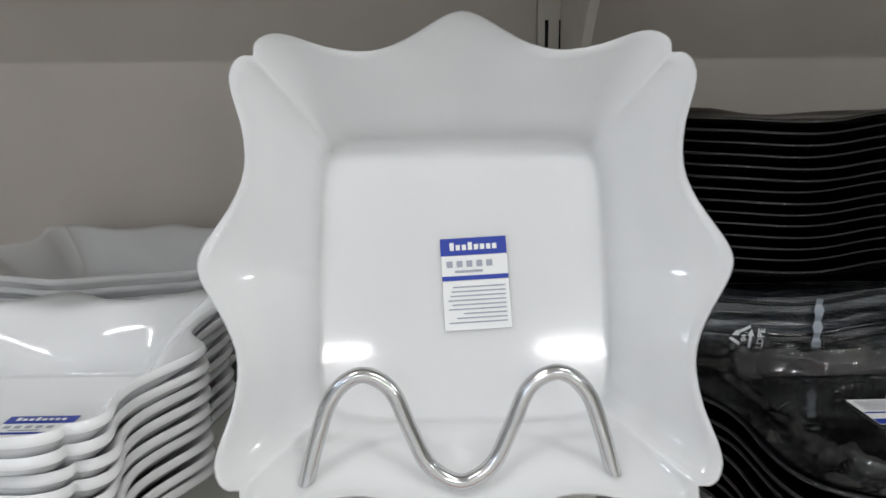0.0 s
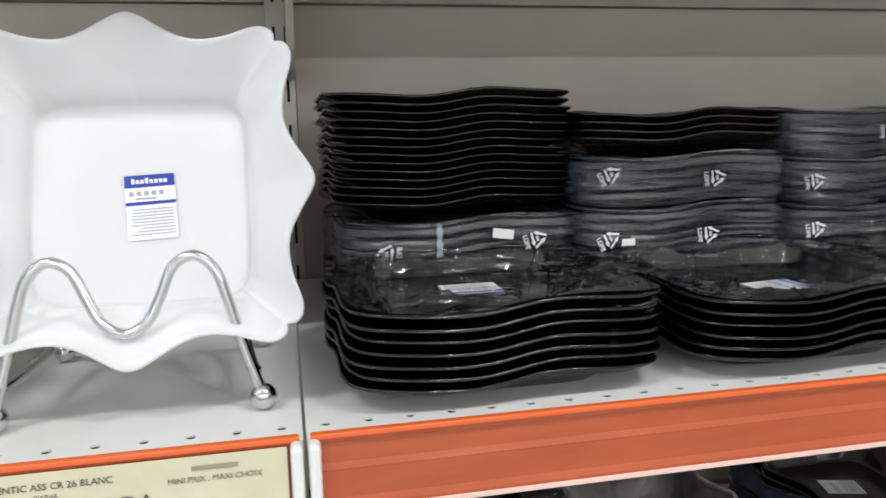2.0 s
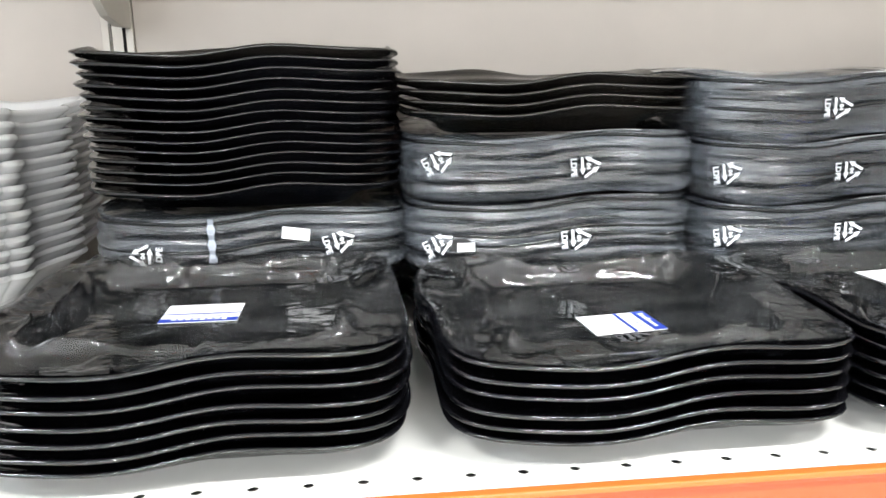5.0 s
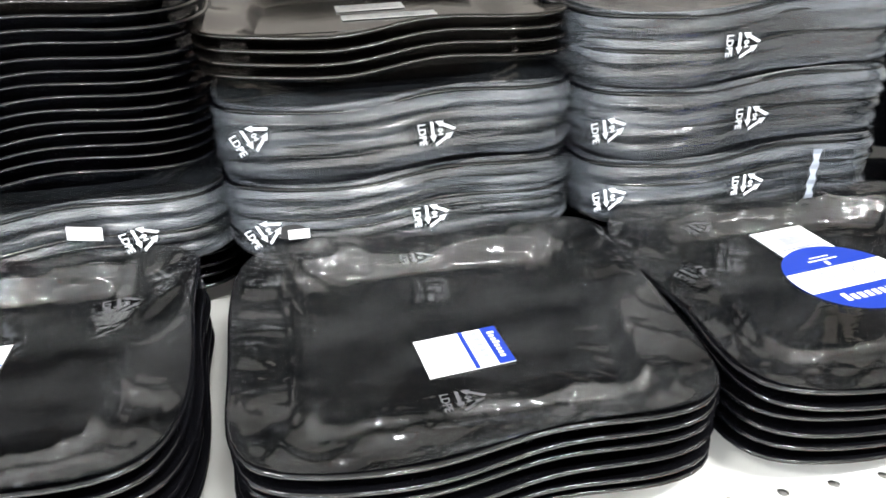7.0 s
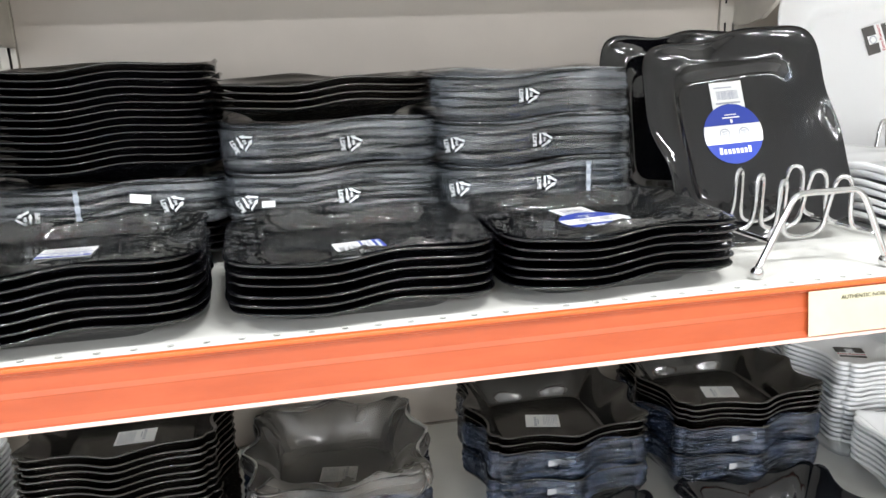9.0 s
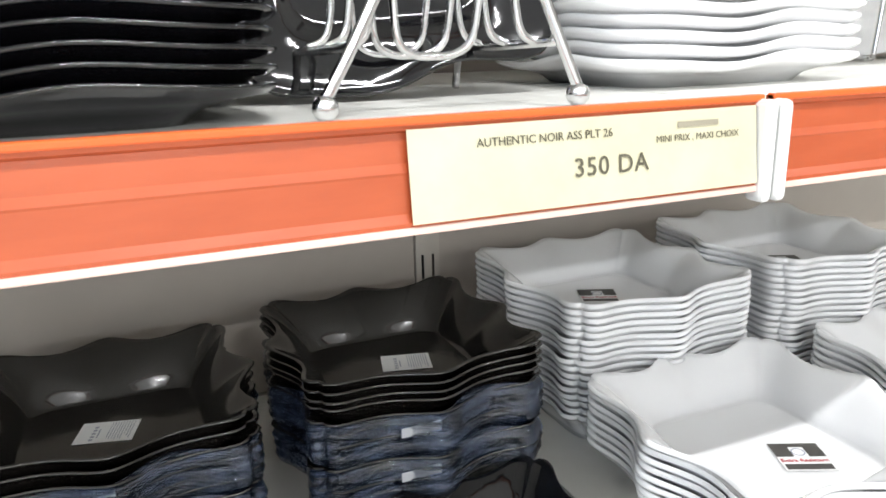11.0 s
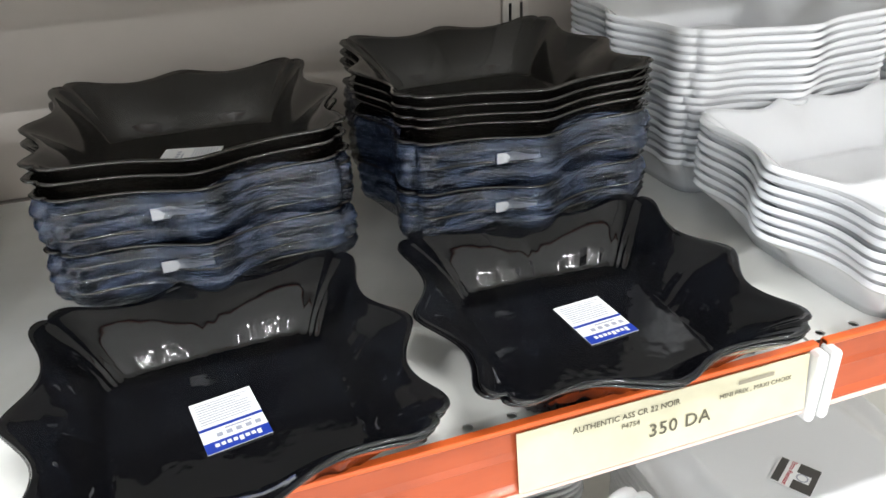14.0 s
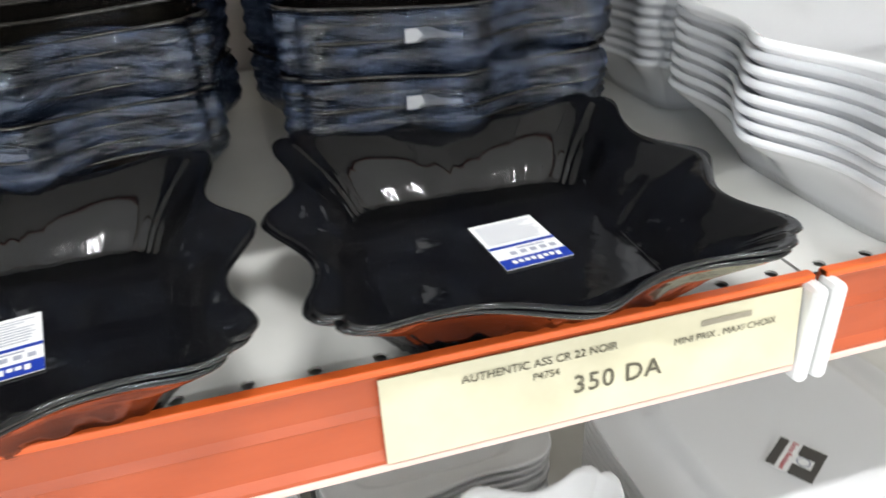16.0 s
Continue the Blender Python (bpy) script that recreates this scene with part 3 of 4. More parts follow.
def loose_stack(name, me, x, y, z, count, pitch, label, category, group, seed, spin=90, jitter=0.0016, turn=0.0):
    """Dishes piled one in another, each a little askew. Returns the topmost and the height of the next one."""
    rng = random.Random(seed)
    top = None
    for k in range(count):
        m = pose(x + rng.uniform(-jitter, jitter), y + rng.uniform(-jitter, jitter), z + k * pitch, 0, 0, turn + spin * rng.choice((0, 2)) + rng.uniform(-1.2, 1.2))
        top = dish(name, me, m, label, category, group)
    return top, z + count * pitch


def film_mesh(outline, hx, hy, floor, wall, thick, height, base, seed, ribs, cover=True, skirt=True, loose=0.0012, taper=None):
    """A closed sheet of film round a pack: ribbed, creased sides over the dish rims, and a cover drawn over the uppermost dish."""
    n = len(outline)
    inner = squircle(outline, floor)
    verts, faces, rings = [], [], []
    off = Vector((seed * 3.7, seed * 1.3, 0))

    def ring(fn):
        rings.append(len(verts))
        for i in range(n):
            verts.append(fn(i))

    def wob(p, s, amp):
        return amp * noise.noise(Vector(p) * s + off)

    if skirt:
        if taper:
            ring(lambda i: (inner[i][0] * hx * 1.06, inner[i][1] * hy * 1.06, 0.0004))
        steps = ribs * 4
        for k in range(steps + 1):
            z = base + (height - base) * k / steps
            bulge = 0.0009 * math.cos(2 * math.pi * k / 4) + (-0.006 if k in (0, steps) else -0.002 if k in (1, steps - 1) else 0)

            def side(i):
                x, y = outline[i]
                d = math.hypot(x, y)
                p = (x * hx, y * hy, z)
                o = 0.0016 + bulge + wob((p[0], p[1], p[2] * 2.5), 26, 0.0016) + wob((p[0], p[1], z * 3), 90, 0.0009)
                zz = z + wob((p[0] * 1.0, p[1], z * 0.3), 18, 0.0022) + 0.0026 * math.sin(4 * math.atan2(y, x))
                return (p[0] + o * x / d, p[1] + o * y / d, zz)
            ring(side)
    if cover:
        for f, z in wall[::-1]:
            def over(i):
                x = inner[i][0] + (outline[i][0] - inner[i][0]) * f
                y = inner[i][1] + (outline[i][1] - inner[i][1]) * f
                p = (x * hx, y * hy, 0)
                a = math.atan2(y, x)
                corner = abs(math.sin(2 * a)) ** 3
                crease = loose * (0.8 + 1.8 * corner) * 4 * f * (1 - f) * abs(noise.noise(Vector((math.cos(a) * 3.2, math.sin(a) * 3.2, f * 1.1)) + off))
                sag = 0.45 if f < 0.5 else 0.7
                zz = height - wall[-1][1] + z * (1 - 0.0) + (wall[-1][1] - z) * (1 - sag) * (0.35 + 0.3 * corner) + 0.0013 + crease * 2.2
                return (p[0], p[1], zz + (0.0026 * math.sin(4 * a) * f * f))
            ring(over)
        low = height - wall[-1][1] + 0.0011
        for sc in (0.8, 0.5, 0.2):
            ring(lambda i: (inner[i][0] * hx * sc, inner[i][1] * hy * sc, low + 0.0016 * sc * abs(noise.noise(Vector((inner[i][0] * 3 * sc, inner[i][1] * 3 * sc, 0)) + off))))
    for a, b in zip(rings, rings[1:]):
        for i in range(n):
            j = (i + 1) % n
            faces.append((a + i, a + j, b + j, b + i))
    if cover:
        faces.append(tuple(rings[-1] + i for i in range(n)))
    return mesh_from(verts, faces)


def plate_pack(x, y, z, count, pitch, seed, marks, turn=0.0, tape=None, slip=False, torn=False):
    """Black plates shrink-wrapped together in printed film. Returns the pack's top."""
    e = new("plate_pack")
    e.matrix_basis = pose(x, y, z, 0, 0, turn)
    tagged(e, "pack of black glass plates wrapped in clear printed film", "plate pack", "wrapped plate packs")
    rng = random.Random(seed)
    for k in range(count):
        put("plate", PLATE_BLACK, None, e, pose(rng.uniform(-0.001, 0.001), rng.uniform(-0.001, 0.001), k * pitch, 0, 0, 180 * rng.choice((0, 1))))
    h = (count - 1) * pitch + 0.0032 + 0.0145 + 0.001
    put("film", film_mesh(WAVY, 0.105, 0.093, 0.66, PLATE_WALL, 0.0032, h, 0.002, seed, count, True, True), M_FILM, e, None, "clear creased polythene film")
    for mx, mz, ang in marks:
        recycling_mark(e, pose(mx, -0.0997, mz, 90, 0, 0) @ pose(0, 0, 0, 0, 0, ang), 0.0175)
    if torn:
        # flat near-black disc paints the dark inside of the tear
        part("torn_film", disc_bm(0.0065), M_HOLESHADE, e, "torn hole in the film", pose(-0.066, -0.0994, 0.022, 90, 0, 0) @ Matrix.Diagonal((1.3, 0.7, 1, 1)))
        part("paper_slip", bars_bm([(-0.006, 0.006, -0.003, 0.003)]), M_PAPER, e, "torn scrap of white paper", pose(-0.062, -0.0998, 0.0205, 90, 0, 0))
    if slip:
        part("paper_slip", bars_bm([(-0.009, 0.009, -0.004, 0.004)]), M_PAPER, e, "folded white paper slip under the film", pose(0.032, -0.0992, h - 0.012, 90, 0, 0) @ pose(0, 0, 0, 0, 0, -8))
    if tape is not None:
        bm = bmesh.new()
        prev = None
        for k in range(13):
            zz = 0.002 + (h - 0.003) * k / 12
            w = 0.0022 + 0.0008 * math.sin(k * 2.1 + seed)
            yy = -0.0990 - 0.0006 * math.cos(k * 2.0)
            cur = (bm.verts.new((tape - w, yy, zz)), bm.verts.new((tape + w, yy - 0.0006, zz)))
            if prev:
                bm.faces.new((prev[0], prev[1], cur[1], cur[0]))
            prev = cur
        part("film_seam", bm, M_SEAM, e, "milky welded seam of the film")
    return e, z + h


def cover_mesh(hx, hy, floor, wall, height, seed):
    """Loose film over a plate: it dips into the well, stands in a thick rolled fold along the well's edge, and lies in pleats that run out over the corners."""
    n = 240
    outline = wavy_outline(n)
    inner = squircle(outline, floor)
    off = Vector((seed * 2.3, seed * 5.1, 0))
    verts, faces = [], []
    fs = [1.012, 1.0, 0.97, 0.92] + [0.88 - 0.04 * k for k in range(23)]

    def ground(f):
        for (f0, z0), (f1, z1) in zip(wall, wall[1:]):
            if f <= f1:
                return z0 + (z1 - z0) * max(0.0, f - f0) / (f1 - f0)
        return wall[-1][1]

    def at(i, f):
        x = inner[i][0] + (outline[i][0] - inner[i][0]) * f
        y = inner[i][1] + (outline[i][1] - inner[i][1]) * f
        a = math.atan2(y, x)
        c, s = math.cos(a), math.sin(a)
        corner = abs(math.sin(2 * a)) ** 2
        g = 0.0012 + 0.0026 * math.sin(4 * a) * max(0.0, f) ** 2
        edge = 0.26 + 0.20 * noise.noise(Vector((c * 1.6, s * 1.6, 3.1)) + off)
        roll = 0.0080 * math.exp(-((f - edge) / 0.055) ** 2) * (0.45 + 0.9 * abs(noise.noise(Vector((c * 2.2, s * 2.2, 9.7)) + off)))
        pleat = 1 - abs(noise.noise(Vector((c * 3.8, s * 3.8, f * 0.9)) + off)) * 3.2
        pleat2 = 1 - abs(noise.noise(Vector((c * 13, s * 13, f * 2.0 + 4)) + off)) * 3.6
        span = max(0.0, min(1.0, (0.98 - f) / 0.12)) * max(0.0, min(1.0, (f + 0.05) / 0.2))
        fold = (0.0062 * max(0.0, pleat) ** 2 + 0.0020 * max(0.0, pleat2) ** 2) * (0.35 + 0.65 * corner) * span
        slack = 0.0034 * noise.noise(Vector((x * 3.4, y * 3.4, 1.0)) + off) * span
        return (x * hx, y * hy, height - wall[-1][1] + ground(max(0.0, f)) + g + roll + fold + max(0.0, slack))

    for f in fs:
        for i in range(n):
            verts.append(at(i, f))
    for sc in (0.82, 0.6, 0.35, 0.12):
        for i in range(n):
            x, y = inner[i][0] * sc, inner[i][1] * sc
            lift = 0.0010 * abs(noise.noise(Vector((x * 5, y * 5, 2)) + off)) + 0.0006 * abs(noise.noise(Vector((x * 14, y * 14, 2)) + off))
            verts.append((x * hx, y * hy, height - wall[-1][1] + 0.0012 + lift))
    for r in range(len(fs) + 3):
        for i in range(n):
            j = (i + 1) % n
            faces.append((r * n + i, r * n + j, (r + 1) * n + j, (r + 1) * n + i))
    faces.append(tuple((len(fs) + 3) * n + i for i in range(n)))
    return mesh_from(verts, faces)


def cover_film(x, y, z, seed, marks):
    """Loose film drawn over the uppermost plate of a pile; z is that plate's foot."""
    e = new("film_cover")
    e.location = (x, y, z)
    tagged(e, "clear wrinkled film over the topmost black plate", "film", "film covers")
    put("sheet", cover_mesh(0.1045, 0.0925, 0.66, PLATE_WALL, 0.0032 + 0.0145 + 0.0004, seed), M_FILMTOP, e, None, "clear pleated polythene sheet")
    for mx, my, ang in marks:
        recycling_mark(e, pose(mx, my, 0.0032 + 0.0125, 0, 0, ang), 0.0165, M_PRINTFAINT)


# upper shelf: three piles of black plates in front, taller piles behind
PL = "glossy black glass plate with a wavy square rim in a pile"
PLB = "black glass plate with a wavy rim, stacked on wrapped packs"
front_tops = []
for x, y, n, seed in ((0.129, 0.127, 7, 1), (0.355, 0.127, 6, 2), (0.568, 0.131, 6, 3)):
    top, nz = loose_stack("plate", PLATE_BLACK, x, y, Z_UP, n, 0.0076, PL, "plate", "front plate piles", seed, 90)
    front_tops.append((top, nz - 0.0076, x, y))
for (top, z, x, y), seed, marks in zip(front_tops, (11, 12, 13), ([(0.07, 0.035, -80)], [(-0.005, 0.062, -88), (-0.004, -0.062, -86)], [(-0.050, 0.058, -70), (-0.078, 0.010, -60)])):
    top.matrix_basis = pose(x, y, z)
    cover_film(x, y, z, seed, marks)
FL = 0.0032 + 0.0024
barcode_sticker(front_tops[0][0], pose(-0.004, 0.010, FL, 0, 0, 180), 0.042, 0.03)
barcode_sticker(front_tops[1][0], pose(0.003, -0.016, FL, 0, 0, -83))
round_sticker(front_tops[2][0], pose(0.009, 0.004, FL, 0, 0, 8), 0.033)

for x, seed in ((0.14, 21), (0.346, 22), (0.556, 23)):
    loose_stack("plate", PLATE_BLACK, x, 0.335, Z_UP, 5, 0.0076, "black glass plate at the foot of a tall pile", "plate", "rear plate piles", seed)
_, z = plate_pack(0.14, 0.310, 1.347, 5, 0.0062, 31, [(-0.066, 0.02, 85), (0.062, 0.026, -75)], 0, -0.022, True)
top, z = loose_stack("plate", PLATE_BLACK, 0.137, 0.311, z + 0.0005, 14, 0.0067, PLB, "plate", "rear plate piles", 41, 90, 0.0025)
top.data = PLATE_DUSTSHEEN
barcode_sticker(top, pose(0.0, -0.01, 0.0037, 0, 0, 0), 0.05, 0.03, True)
_, z = plate_pack(0.346, 0.310, 1.345, 6, 0.0060, 32, [(-0.078, 0.024, -65), (0.016, 0.024, -85)], 0, None, False, True)
_, z = plate_pack(0.346, 0.311, z + 0.0005, 5, 0.0062, 33, [(-0.078, 0.030, -65), (0.021, 0.024, -85)])
top, z = loose_stack("plate", PLATE_DUSTSHEEN, 0.344, 0.311, z + 0.0005, 4, 0.0068, PLB, "plate", "rear plate piles", 42)
barcode_sticker(top, pose(0.0, -0.03, 0.0037, 0, 0, 2), 0.045, 0.02, True)
barcode_sticker(top, pose(-0.01, 0.0, 0.0037, 0, 0, 2), 0.06, 0.014, True)
_, z = plate_pack(0.556, 0.310, 1.344, 5, 0.0062, 34, [(-0.086, 0.024, -80), (0.003, 0.024, -88)], 0, 0.045)
_, z = plate_pack(0.553, 0.311, z + 0.0002, 5, 0.0062, 35, [(-0.089, 0.024, -80), (0.0, 0.023, -88)], 1)
_, z = plate_pack(0.549, 0.310, z + 0.0002, 5, 0.0062, 36, [(-0.009, 0.023, -88)], 0.5)


# ---- wire stands ----
def easel():
    e = new("wire_easel")
    tagged(e, "chrome wire easel with ball feet holding a white bowl", "easel")
    c = -0.0985
    r = 0.0033
    def wire(name, pts, **kw):
        put(name, tube_mesh(pts, r, 12, **kw), M_CHROME, e)
    arch = []
    for s in (-1, 1):
        half = [(0.0755, 0.070, 1.309), (0.066, 0.071, 1.340), (0.0575, 0.0735, 1.372), (0.051, 0.076, 1.389), (0.040, 0.077, 1.397), (0.028, 0.0765, 1.391), (0.020, 0.074, 1.374), (0.0125, 0.0715, 1.360), (0.0, 0.070, 1.3535)]
        pts = [(c + s * a, y, z) for a, y, z in half]
        arch += pts if s < 0 else pts[::-1][1:]
    wire("front_wire", arch)
    for s in (-1, 1):
        put("front_foot", ball_mesh(0.0082), M_CHROME, e, Matrix.Translation((c + s * 0.0755, 0.070, Z_UP + 0.0082)))
        wire("support_wire", [(c + s * 0.072, 0.0705, 1.325), (c + s * 0.068, 0.095, 1.326), (c + s * 0.062, 0.150, 1.329), (c + s * 0.060, 0.168, 1.345), (c + s * 0.055, 0.182, 1.42), (c + s * 0.04, 0.192, 1.47), (c + s * 0.012, 0.195, 1.48)])
        wire("rear_leg", [(c + s * 0.060, 0.168, 1.345), (c + s * 0.066, 0.19, 1.325), (c + s * 0.072, 0.205, 1.309)])
        put("rear_foot", ball_mesh(0.0075), M_CHROME, e, Matrix.Translation((c + s * 0.072, 0.205, Z_UP + 0.0075)))


easel()
hero = dish("bowl", BOWL[True], pose(-0.0945, 0.1367, 1.4235, 70, 0, -1) , "white glass bowl with a scalloped bracket rim on a wire easel", "bowl", "")
barcode_sticker(hero, pose(0.006, -0.004, 0.0040, 0, 0, 3), 0.031, 0.043)


def plate_rack():
    """Low chrome rack: a bent end frame on ball feet, two rails, and rows of upright loops."""
    e = new("plate_rack")
    tagged(e, "low chrome wire plate rack, empty, on the shelf", "plate rack")
    r = 0.0024
    def wire(name, pts, rr=r, **kw):
        put(name, tube_mesh(pts, rr, 10, **kw), M_CHROME, e)
    yf = 0.052
    wire("end_frame", [(0.690, yf, 1.309), (0.704, yf + 0.004, 1.330), (0.722, yf + 0.008, 1.360), (0.729, yf + 0.009, 1.368), (0.740, yf + 0.010, 1.370), (0.760, yf + 0.010, 1.370), (0.780, yf + 0.010, 1.370), (0.790, yf + 0.009, 1.368), (0.797, yf + 0.007, 1.358), (0.808, yf + 0.003, 1.330), (0.816, yf, 1.309)], 0.0028)
    for x in (0.690, 0.816):
        put("foot", ball_mesh(0.0058), M_CHROME, e, Matrix.Translation((x, yf, Z_UP + 0.0058)))
    for x, xx in ((0.705, 0.700), (0.806, 0.811)):
        wire("side_rail", [(x, yf + 0.004, 1.331), (x, 0.11, 1.329), (x, 0.165, 1.327), (xx, 0.18, 1.318), (xx, 0.184, 1.303)])
    for k, y in enumerate((0.072, 0.105, 0.138)):
        for x0, s in ((0.705, 1), (0.806, -1)):
            pts = [(x0, y, 1.330), (x0 + s * 0.010, y, 1.335), (x0 + s * 0.014, y, 1.350), (x0 + s * 0.015, y, 1.372), (x0 + s * 0.019, y + 0.002, 1.379), (x0 + s * 0.025, y + 0.006, 1.376), (x0 + s * 0.028, y + 0.010, 1.355), (x0 + s * 0.031, y + 0.013, 1.333), (x0 + s * 0.040, y + 0.014, 1.326), (0.7555, y + 0.014, 1.325)]
            wire("loop", pts, 0.0021)


plate_rack()
# two black plates leaning behind the rack
def leaning(me, x, y, z, lean, yaw, roll, label, group):
    m = pose(x, y, z, 0, 0, yaw) @ pose(0, 0, 0, 90 - lean, 0, 0) @ pose(0, 0, 0, 0, 0, roll)
    return dish("plate", me, m, label, "plate", group)


front_plate = leaning(DISPLAY_BLACK, 0.763, 0.202, 1.402, 22, -5, 5, "glossy black glass plate leaning upright behind a wire rack", "display plates")
round_sticker(front_plate, pose(-0.009, 0.004, 0.0040, 0, 0, -2), 0.0315)
leaning(DISPLAY_BLACK, 0.757, 0.318, 1.404, 18, -4, -2, "black glass plate leaning behind another plate", "display plates")

# right-hand bay: white plates
WL = "white glass plate with a wavy square rim in a pile"
loose_stack("plate", PLATE_WHITE, 0.988, 0.195, Z_UP, 7, 0.0085, WL, "plate", "white plate pile", 51)
lean_a = leaning(DISPLAY_WHITE, 1.06, 0.365, 1.445, 14, -4, 4, "large white glass plate standing upright against the back", "display plates")
shop_sticker(lean_a, pose(0.002, 0.050, 0.0042, 0, 0, 100))
lean_b = leaning(DISPLAY_WHITE, 1.405, 0.365, 1.44, 14, -4, 3, "large white glass plate standing upright against the back", "display plates")
shop_sticker(lean_b, pose(-0.085, 0.010, 0.0042, 0, 0, 110))


def low_stand(x, y):
    e = new("plate_stand")
    e.location = (x, y, Z_UP)
    tagged(e, "chrome wire stand holding an upright white plate", "plate stand", "plate stands")
    for s in (-1, 1):
        put("arch", tube_mesh([(s * 0.045, -0.03, 0.004), (s * 0.038, -0.028, 0.05), (s * 0.033, -0.026, 0.085), (s * 0.027, -0.024, 0.097), (s * 0.02, -0.024, 0.09), (s * 0.016, -0.022, 0.07), (s * 0.006, -0.02, 0.03)], 0.0026, 10), M_CHROME, e)
        put("base_wire", tube_mesh([(s * 0.045, -0.03, 0.004), (s * 0.045, 0.02, 0.003), (s * 0.04, 0.06, 0.003)], 0.0026, 8), M_CHROME, e)


low_stand(1.05, 0.33)
low_stand(1.39, 0.33)

# left-hand bay: white bowls
WB = "white glass bowl with a scalloped bracket rim in a pile"
top, z = loose_stack("bowl", BOWL[False], -0.318, 0.115, Z_UP, 9, 0.0070, WB, "bowl", "white bowl piles", 61, 90, 0.0012)
barcode_sticker(top, pose(0.030, -0.012, 0.0056, 0, 0, 0), 0.032, 0.042)
loose_stack("bowl", BOWL[False], -0.335, 0.345, Z_UP, 9, 0.0075, WB, "bowl", "white bowl piles", 62)
loose_stack("bowl", BOWL[False], -0.118, 0.349, Z_UP, 14, 0.0088, WB, "bowl", "white bowl piles", 63)

# ---- lower shelf ----
BB = "glossy black glass bowl with a scalloped rim in a pile"


def bowl_pack(x, y, z, count, seed, turn=0.0):
    e = new("bowl_pack")
    e.matrix_basis = pose(x, y, z, 0, 0, turn)
    tagged(e, "pack of black glass bowls in crinkled shrink film", "bowl pack", "wrapped bowl packs")
    rng = random.Random(seed)
    for k in range(count):
        put("bowl", BOWL_BLACK, None, e, pose(rng.uniform(-0.001, 0.001), rng.uniform(-0.001, 0.001), k * 0.0082, 0, 0, 90 * rng.randrange(4)))
    h = (count - 1) * 0.0082 + 0.039
    put("film", film_mesh(BRACKET, 0.101, 0.101, 0.60, BOWL_WALL, 0.0035, h, 0.031, seed, count, False, True, 0.002, True), M_SHRINK, e, None, "clear crinkled shrink film")
    block("paper_slip", -0.03, 0.0, -0.0915, -0.0909, h - 0.018, h - 0.011, M_SLIP, 0, e, "white paper slip under the film")
    return e, z + count * 0.0082 + 0.002


def bowl_pile(x, y, packs, loose, seed, pitch=0.0085, turn=0.0):
    z = Z_LOW
    for k, n in enumerate(packs):
        _, z = bowl_pack(x, y, z, n, seed + k, turn + 0.6 * k)
    return loose_stack("bowl", BOWL_BLACK, x, y, z, loose, pitch, BB, "bowl", "black bowl piles", seed + 9, 90, 0.001, turn)


top, _ = loose_stack("bowl", BOWL_BLACK, 0.123, 0.268, Z_LOW, 17, 0.0078, BB, "bowl", "black bowl piles", 71)
barcode_sticker(top, pose(0.0, -0.005, 0.0040, 0, 0, 90), 0.03, 0.04, True)
top, z = bowl_pile(0.331, 0.262, (6,), 2, 81)
barcode_sticker(top, pose(0.0, 0.008, 0.0040, 0, 0, 80), 0.03, 0.04, True)
drape = put("film_cover", film_mesh(BRACKET, 0.103, 0.103, 0.60, BOWL_WALL, 0.0035, 0.0405, 0.016, 83, 2, True, True, 0.004), M_MATTEFILM, None, pose(0.331, 0.262, z - 0.0085))
tagged(drape, "dull crumpled film over a pile of black bowls", "film", "film covers")
top, _ = bowl_pile(0.579, 0.275, (4, 4), 2, 91)
barcode_sticker(top, pose(-0.004, 0.004, 0.0040, 0, 0, 75), 0.03, 0.04, True)
top, _ = bowl_pile(0.793, 0.272, (4, 4), 4, 95, 0.0066)
barcode_sticker(top, pose(0.010, 0.0, 0.0040, 0, 0, 75), 0.03, 0.04, True)
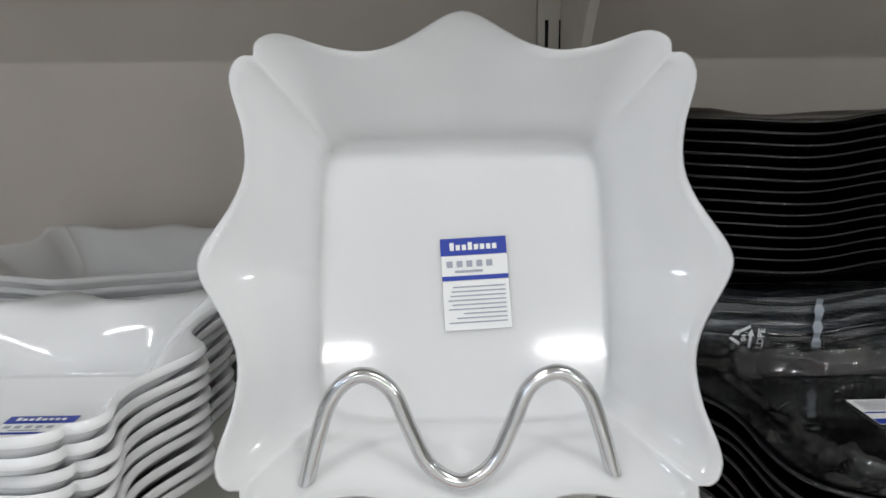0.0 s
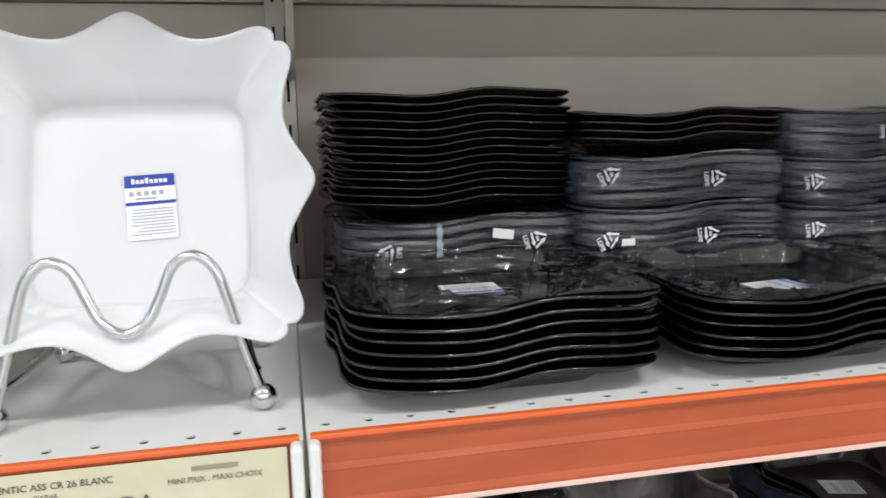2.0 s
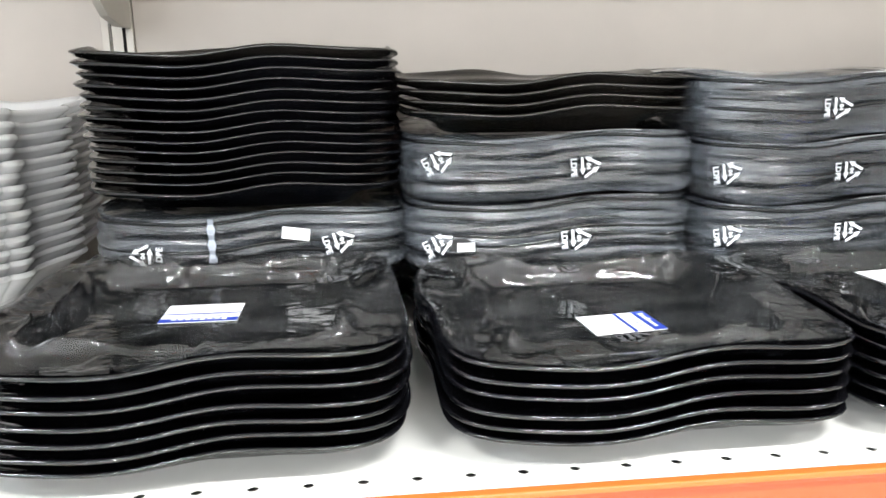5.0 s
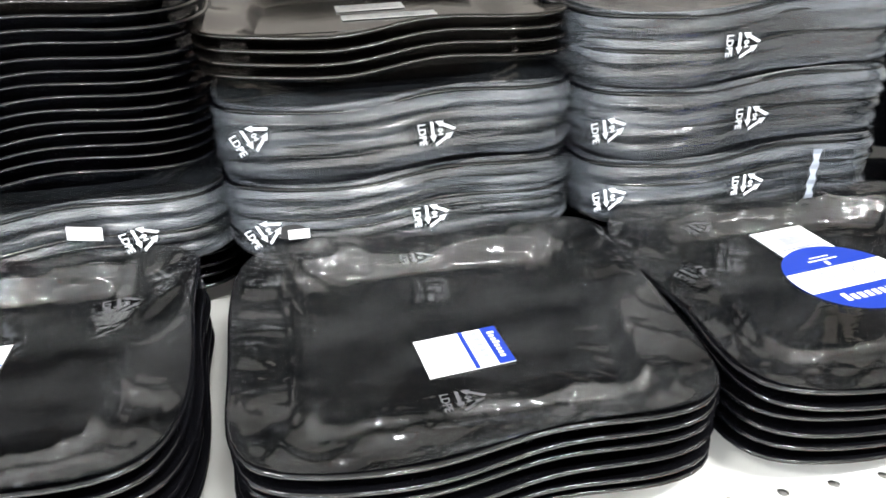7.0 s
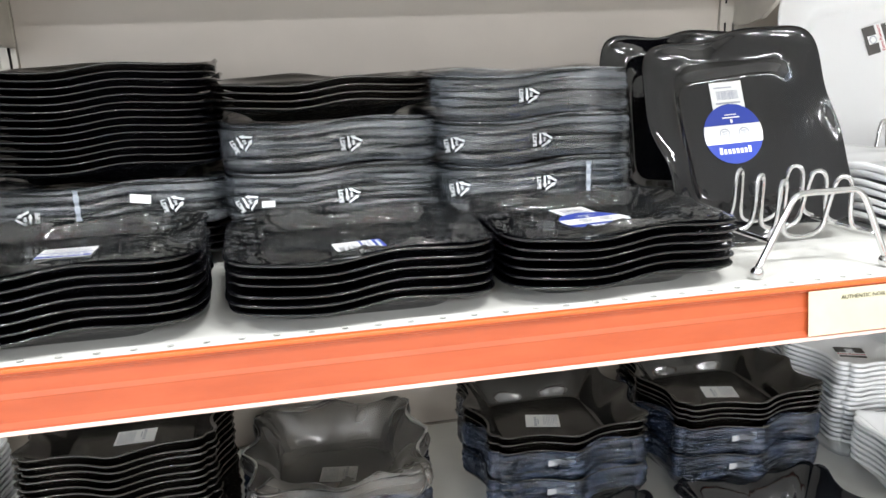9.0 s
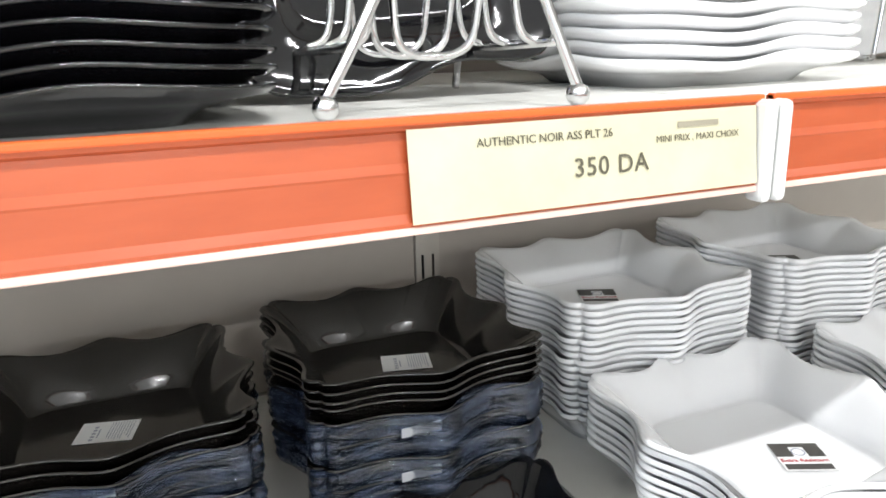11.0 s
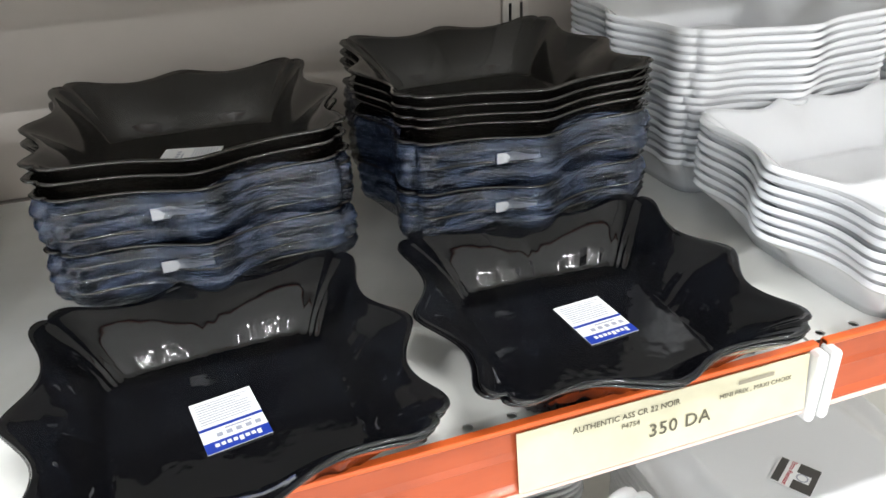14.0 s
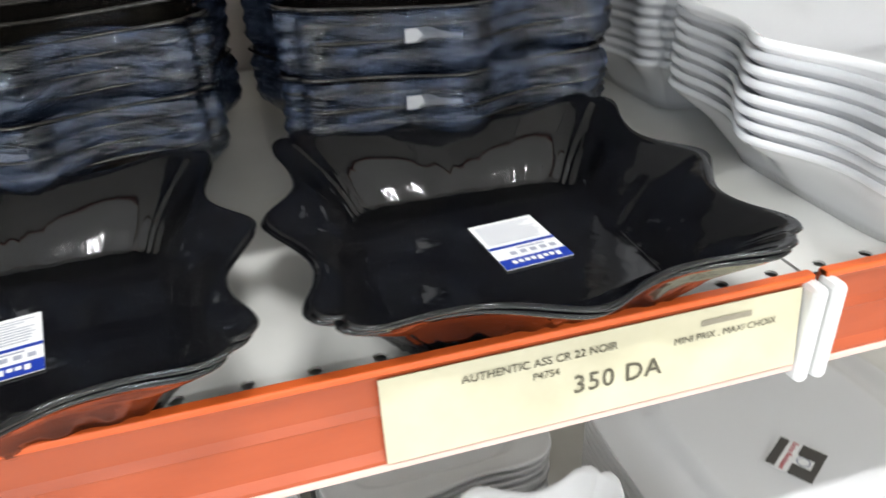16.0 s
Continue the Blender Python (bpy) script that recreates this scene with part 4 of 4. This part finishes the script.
for x, y, turn, sx, sy in ((0.573, 0.087, 3, -0.002, -0.003), (0.780, 0.092, -2, 0.010, 0.002)):
    dish("bowl", BOWL_HERO_BLACK, pose(x, y, Z_LOW, 0, 0, turn), "glossy black glass bowl with a scalloped rim near the shelf edge", "bowl", "front black bowls")
    b = dish("bowl", BOWL_HERO_BLACK, pose(x + 0.001, y - 0.001, Z_LOW + 0.0026, 0, 0, turn + 1), "glossy black glass bowl with a white and blue price label", "bowl", "front black bowls")
    barcode_sticker(b, pose(sx, sy, 0.0040, 0, 0, 180 + 6), 0.033, 0.043)
# white bowls on the lower shelf
for x, y, n, pitch, seed, mark in ((1.018, 0.300, 17, 0.0062, 101, (0.0, -0.01)), (1.240, 0.300, 18, 0.0062, 102, (-0.01, 0.0)), (1.014, 0.097, 8, 0.0066, 103, (-0.018, 0.020)), (1.255, 0.095, 8, 0.0066, 104, (0.0, 0.0))):
    top, _ = loose_stack("bowl", BOWL[False], x, y, Z_LOW, n, pitch, WB, "bowl", "white bowl piles", seed, 90, 0.0008)
    shop_sticker(top, pose(*mark, 0.0056, 0, 0, 155))
loose_stack("bowl", BOWL[False], -0.12, 0.25, Z_LOW, 12, 0.0066, WB, "bowl", "white bowl piles", 105)
loose_stack("bowl", BOWL[False], -0.34, 0.25, Z_LOW, 12, 0.0066, WB, "bowl", "white bowl piles", 106)
# lowest shelf
for k in range(16):
    up_down = dish("plate", DISPLAY_WHITE, pose(1.055, 0.150, Z_BASE + 0.020 + 0.0085 * k, 180, 0, 2), "large white glass plate turned upside down in a pile", "plate", "upturned white plates")
shop_sticker(up_down, pose(-0.020, 0.015, -0.0006, 180, 0, 150))
for x, y, n, seed in ((0.792, 0.060, 18, 107), (0.572, 0.050, 16, 108)):
    loose_stack("bowl", BOWL[False], x, y, Z_BASE, n, 0.0075, WB, "bowl", "white bowl piles", seed)
for x, y, n, seed in ((0.790, 0.335, 10, 109), (0.565, 0.300, 11, 110)):
    loose_stack("plate", PLATE_WHITE, x, y, Z_BASE, n, 0.0085, WL, "plate", "white plate piles", seed)
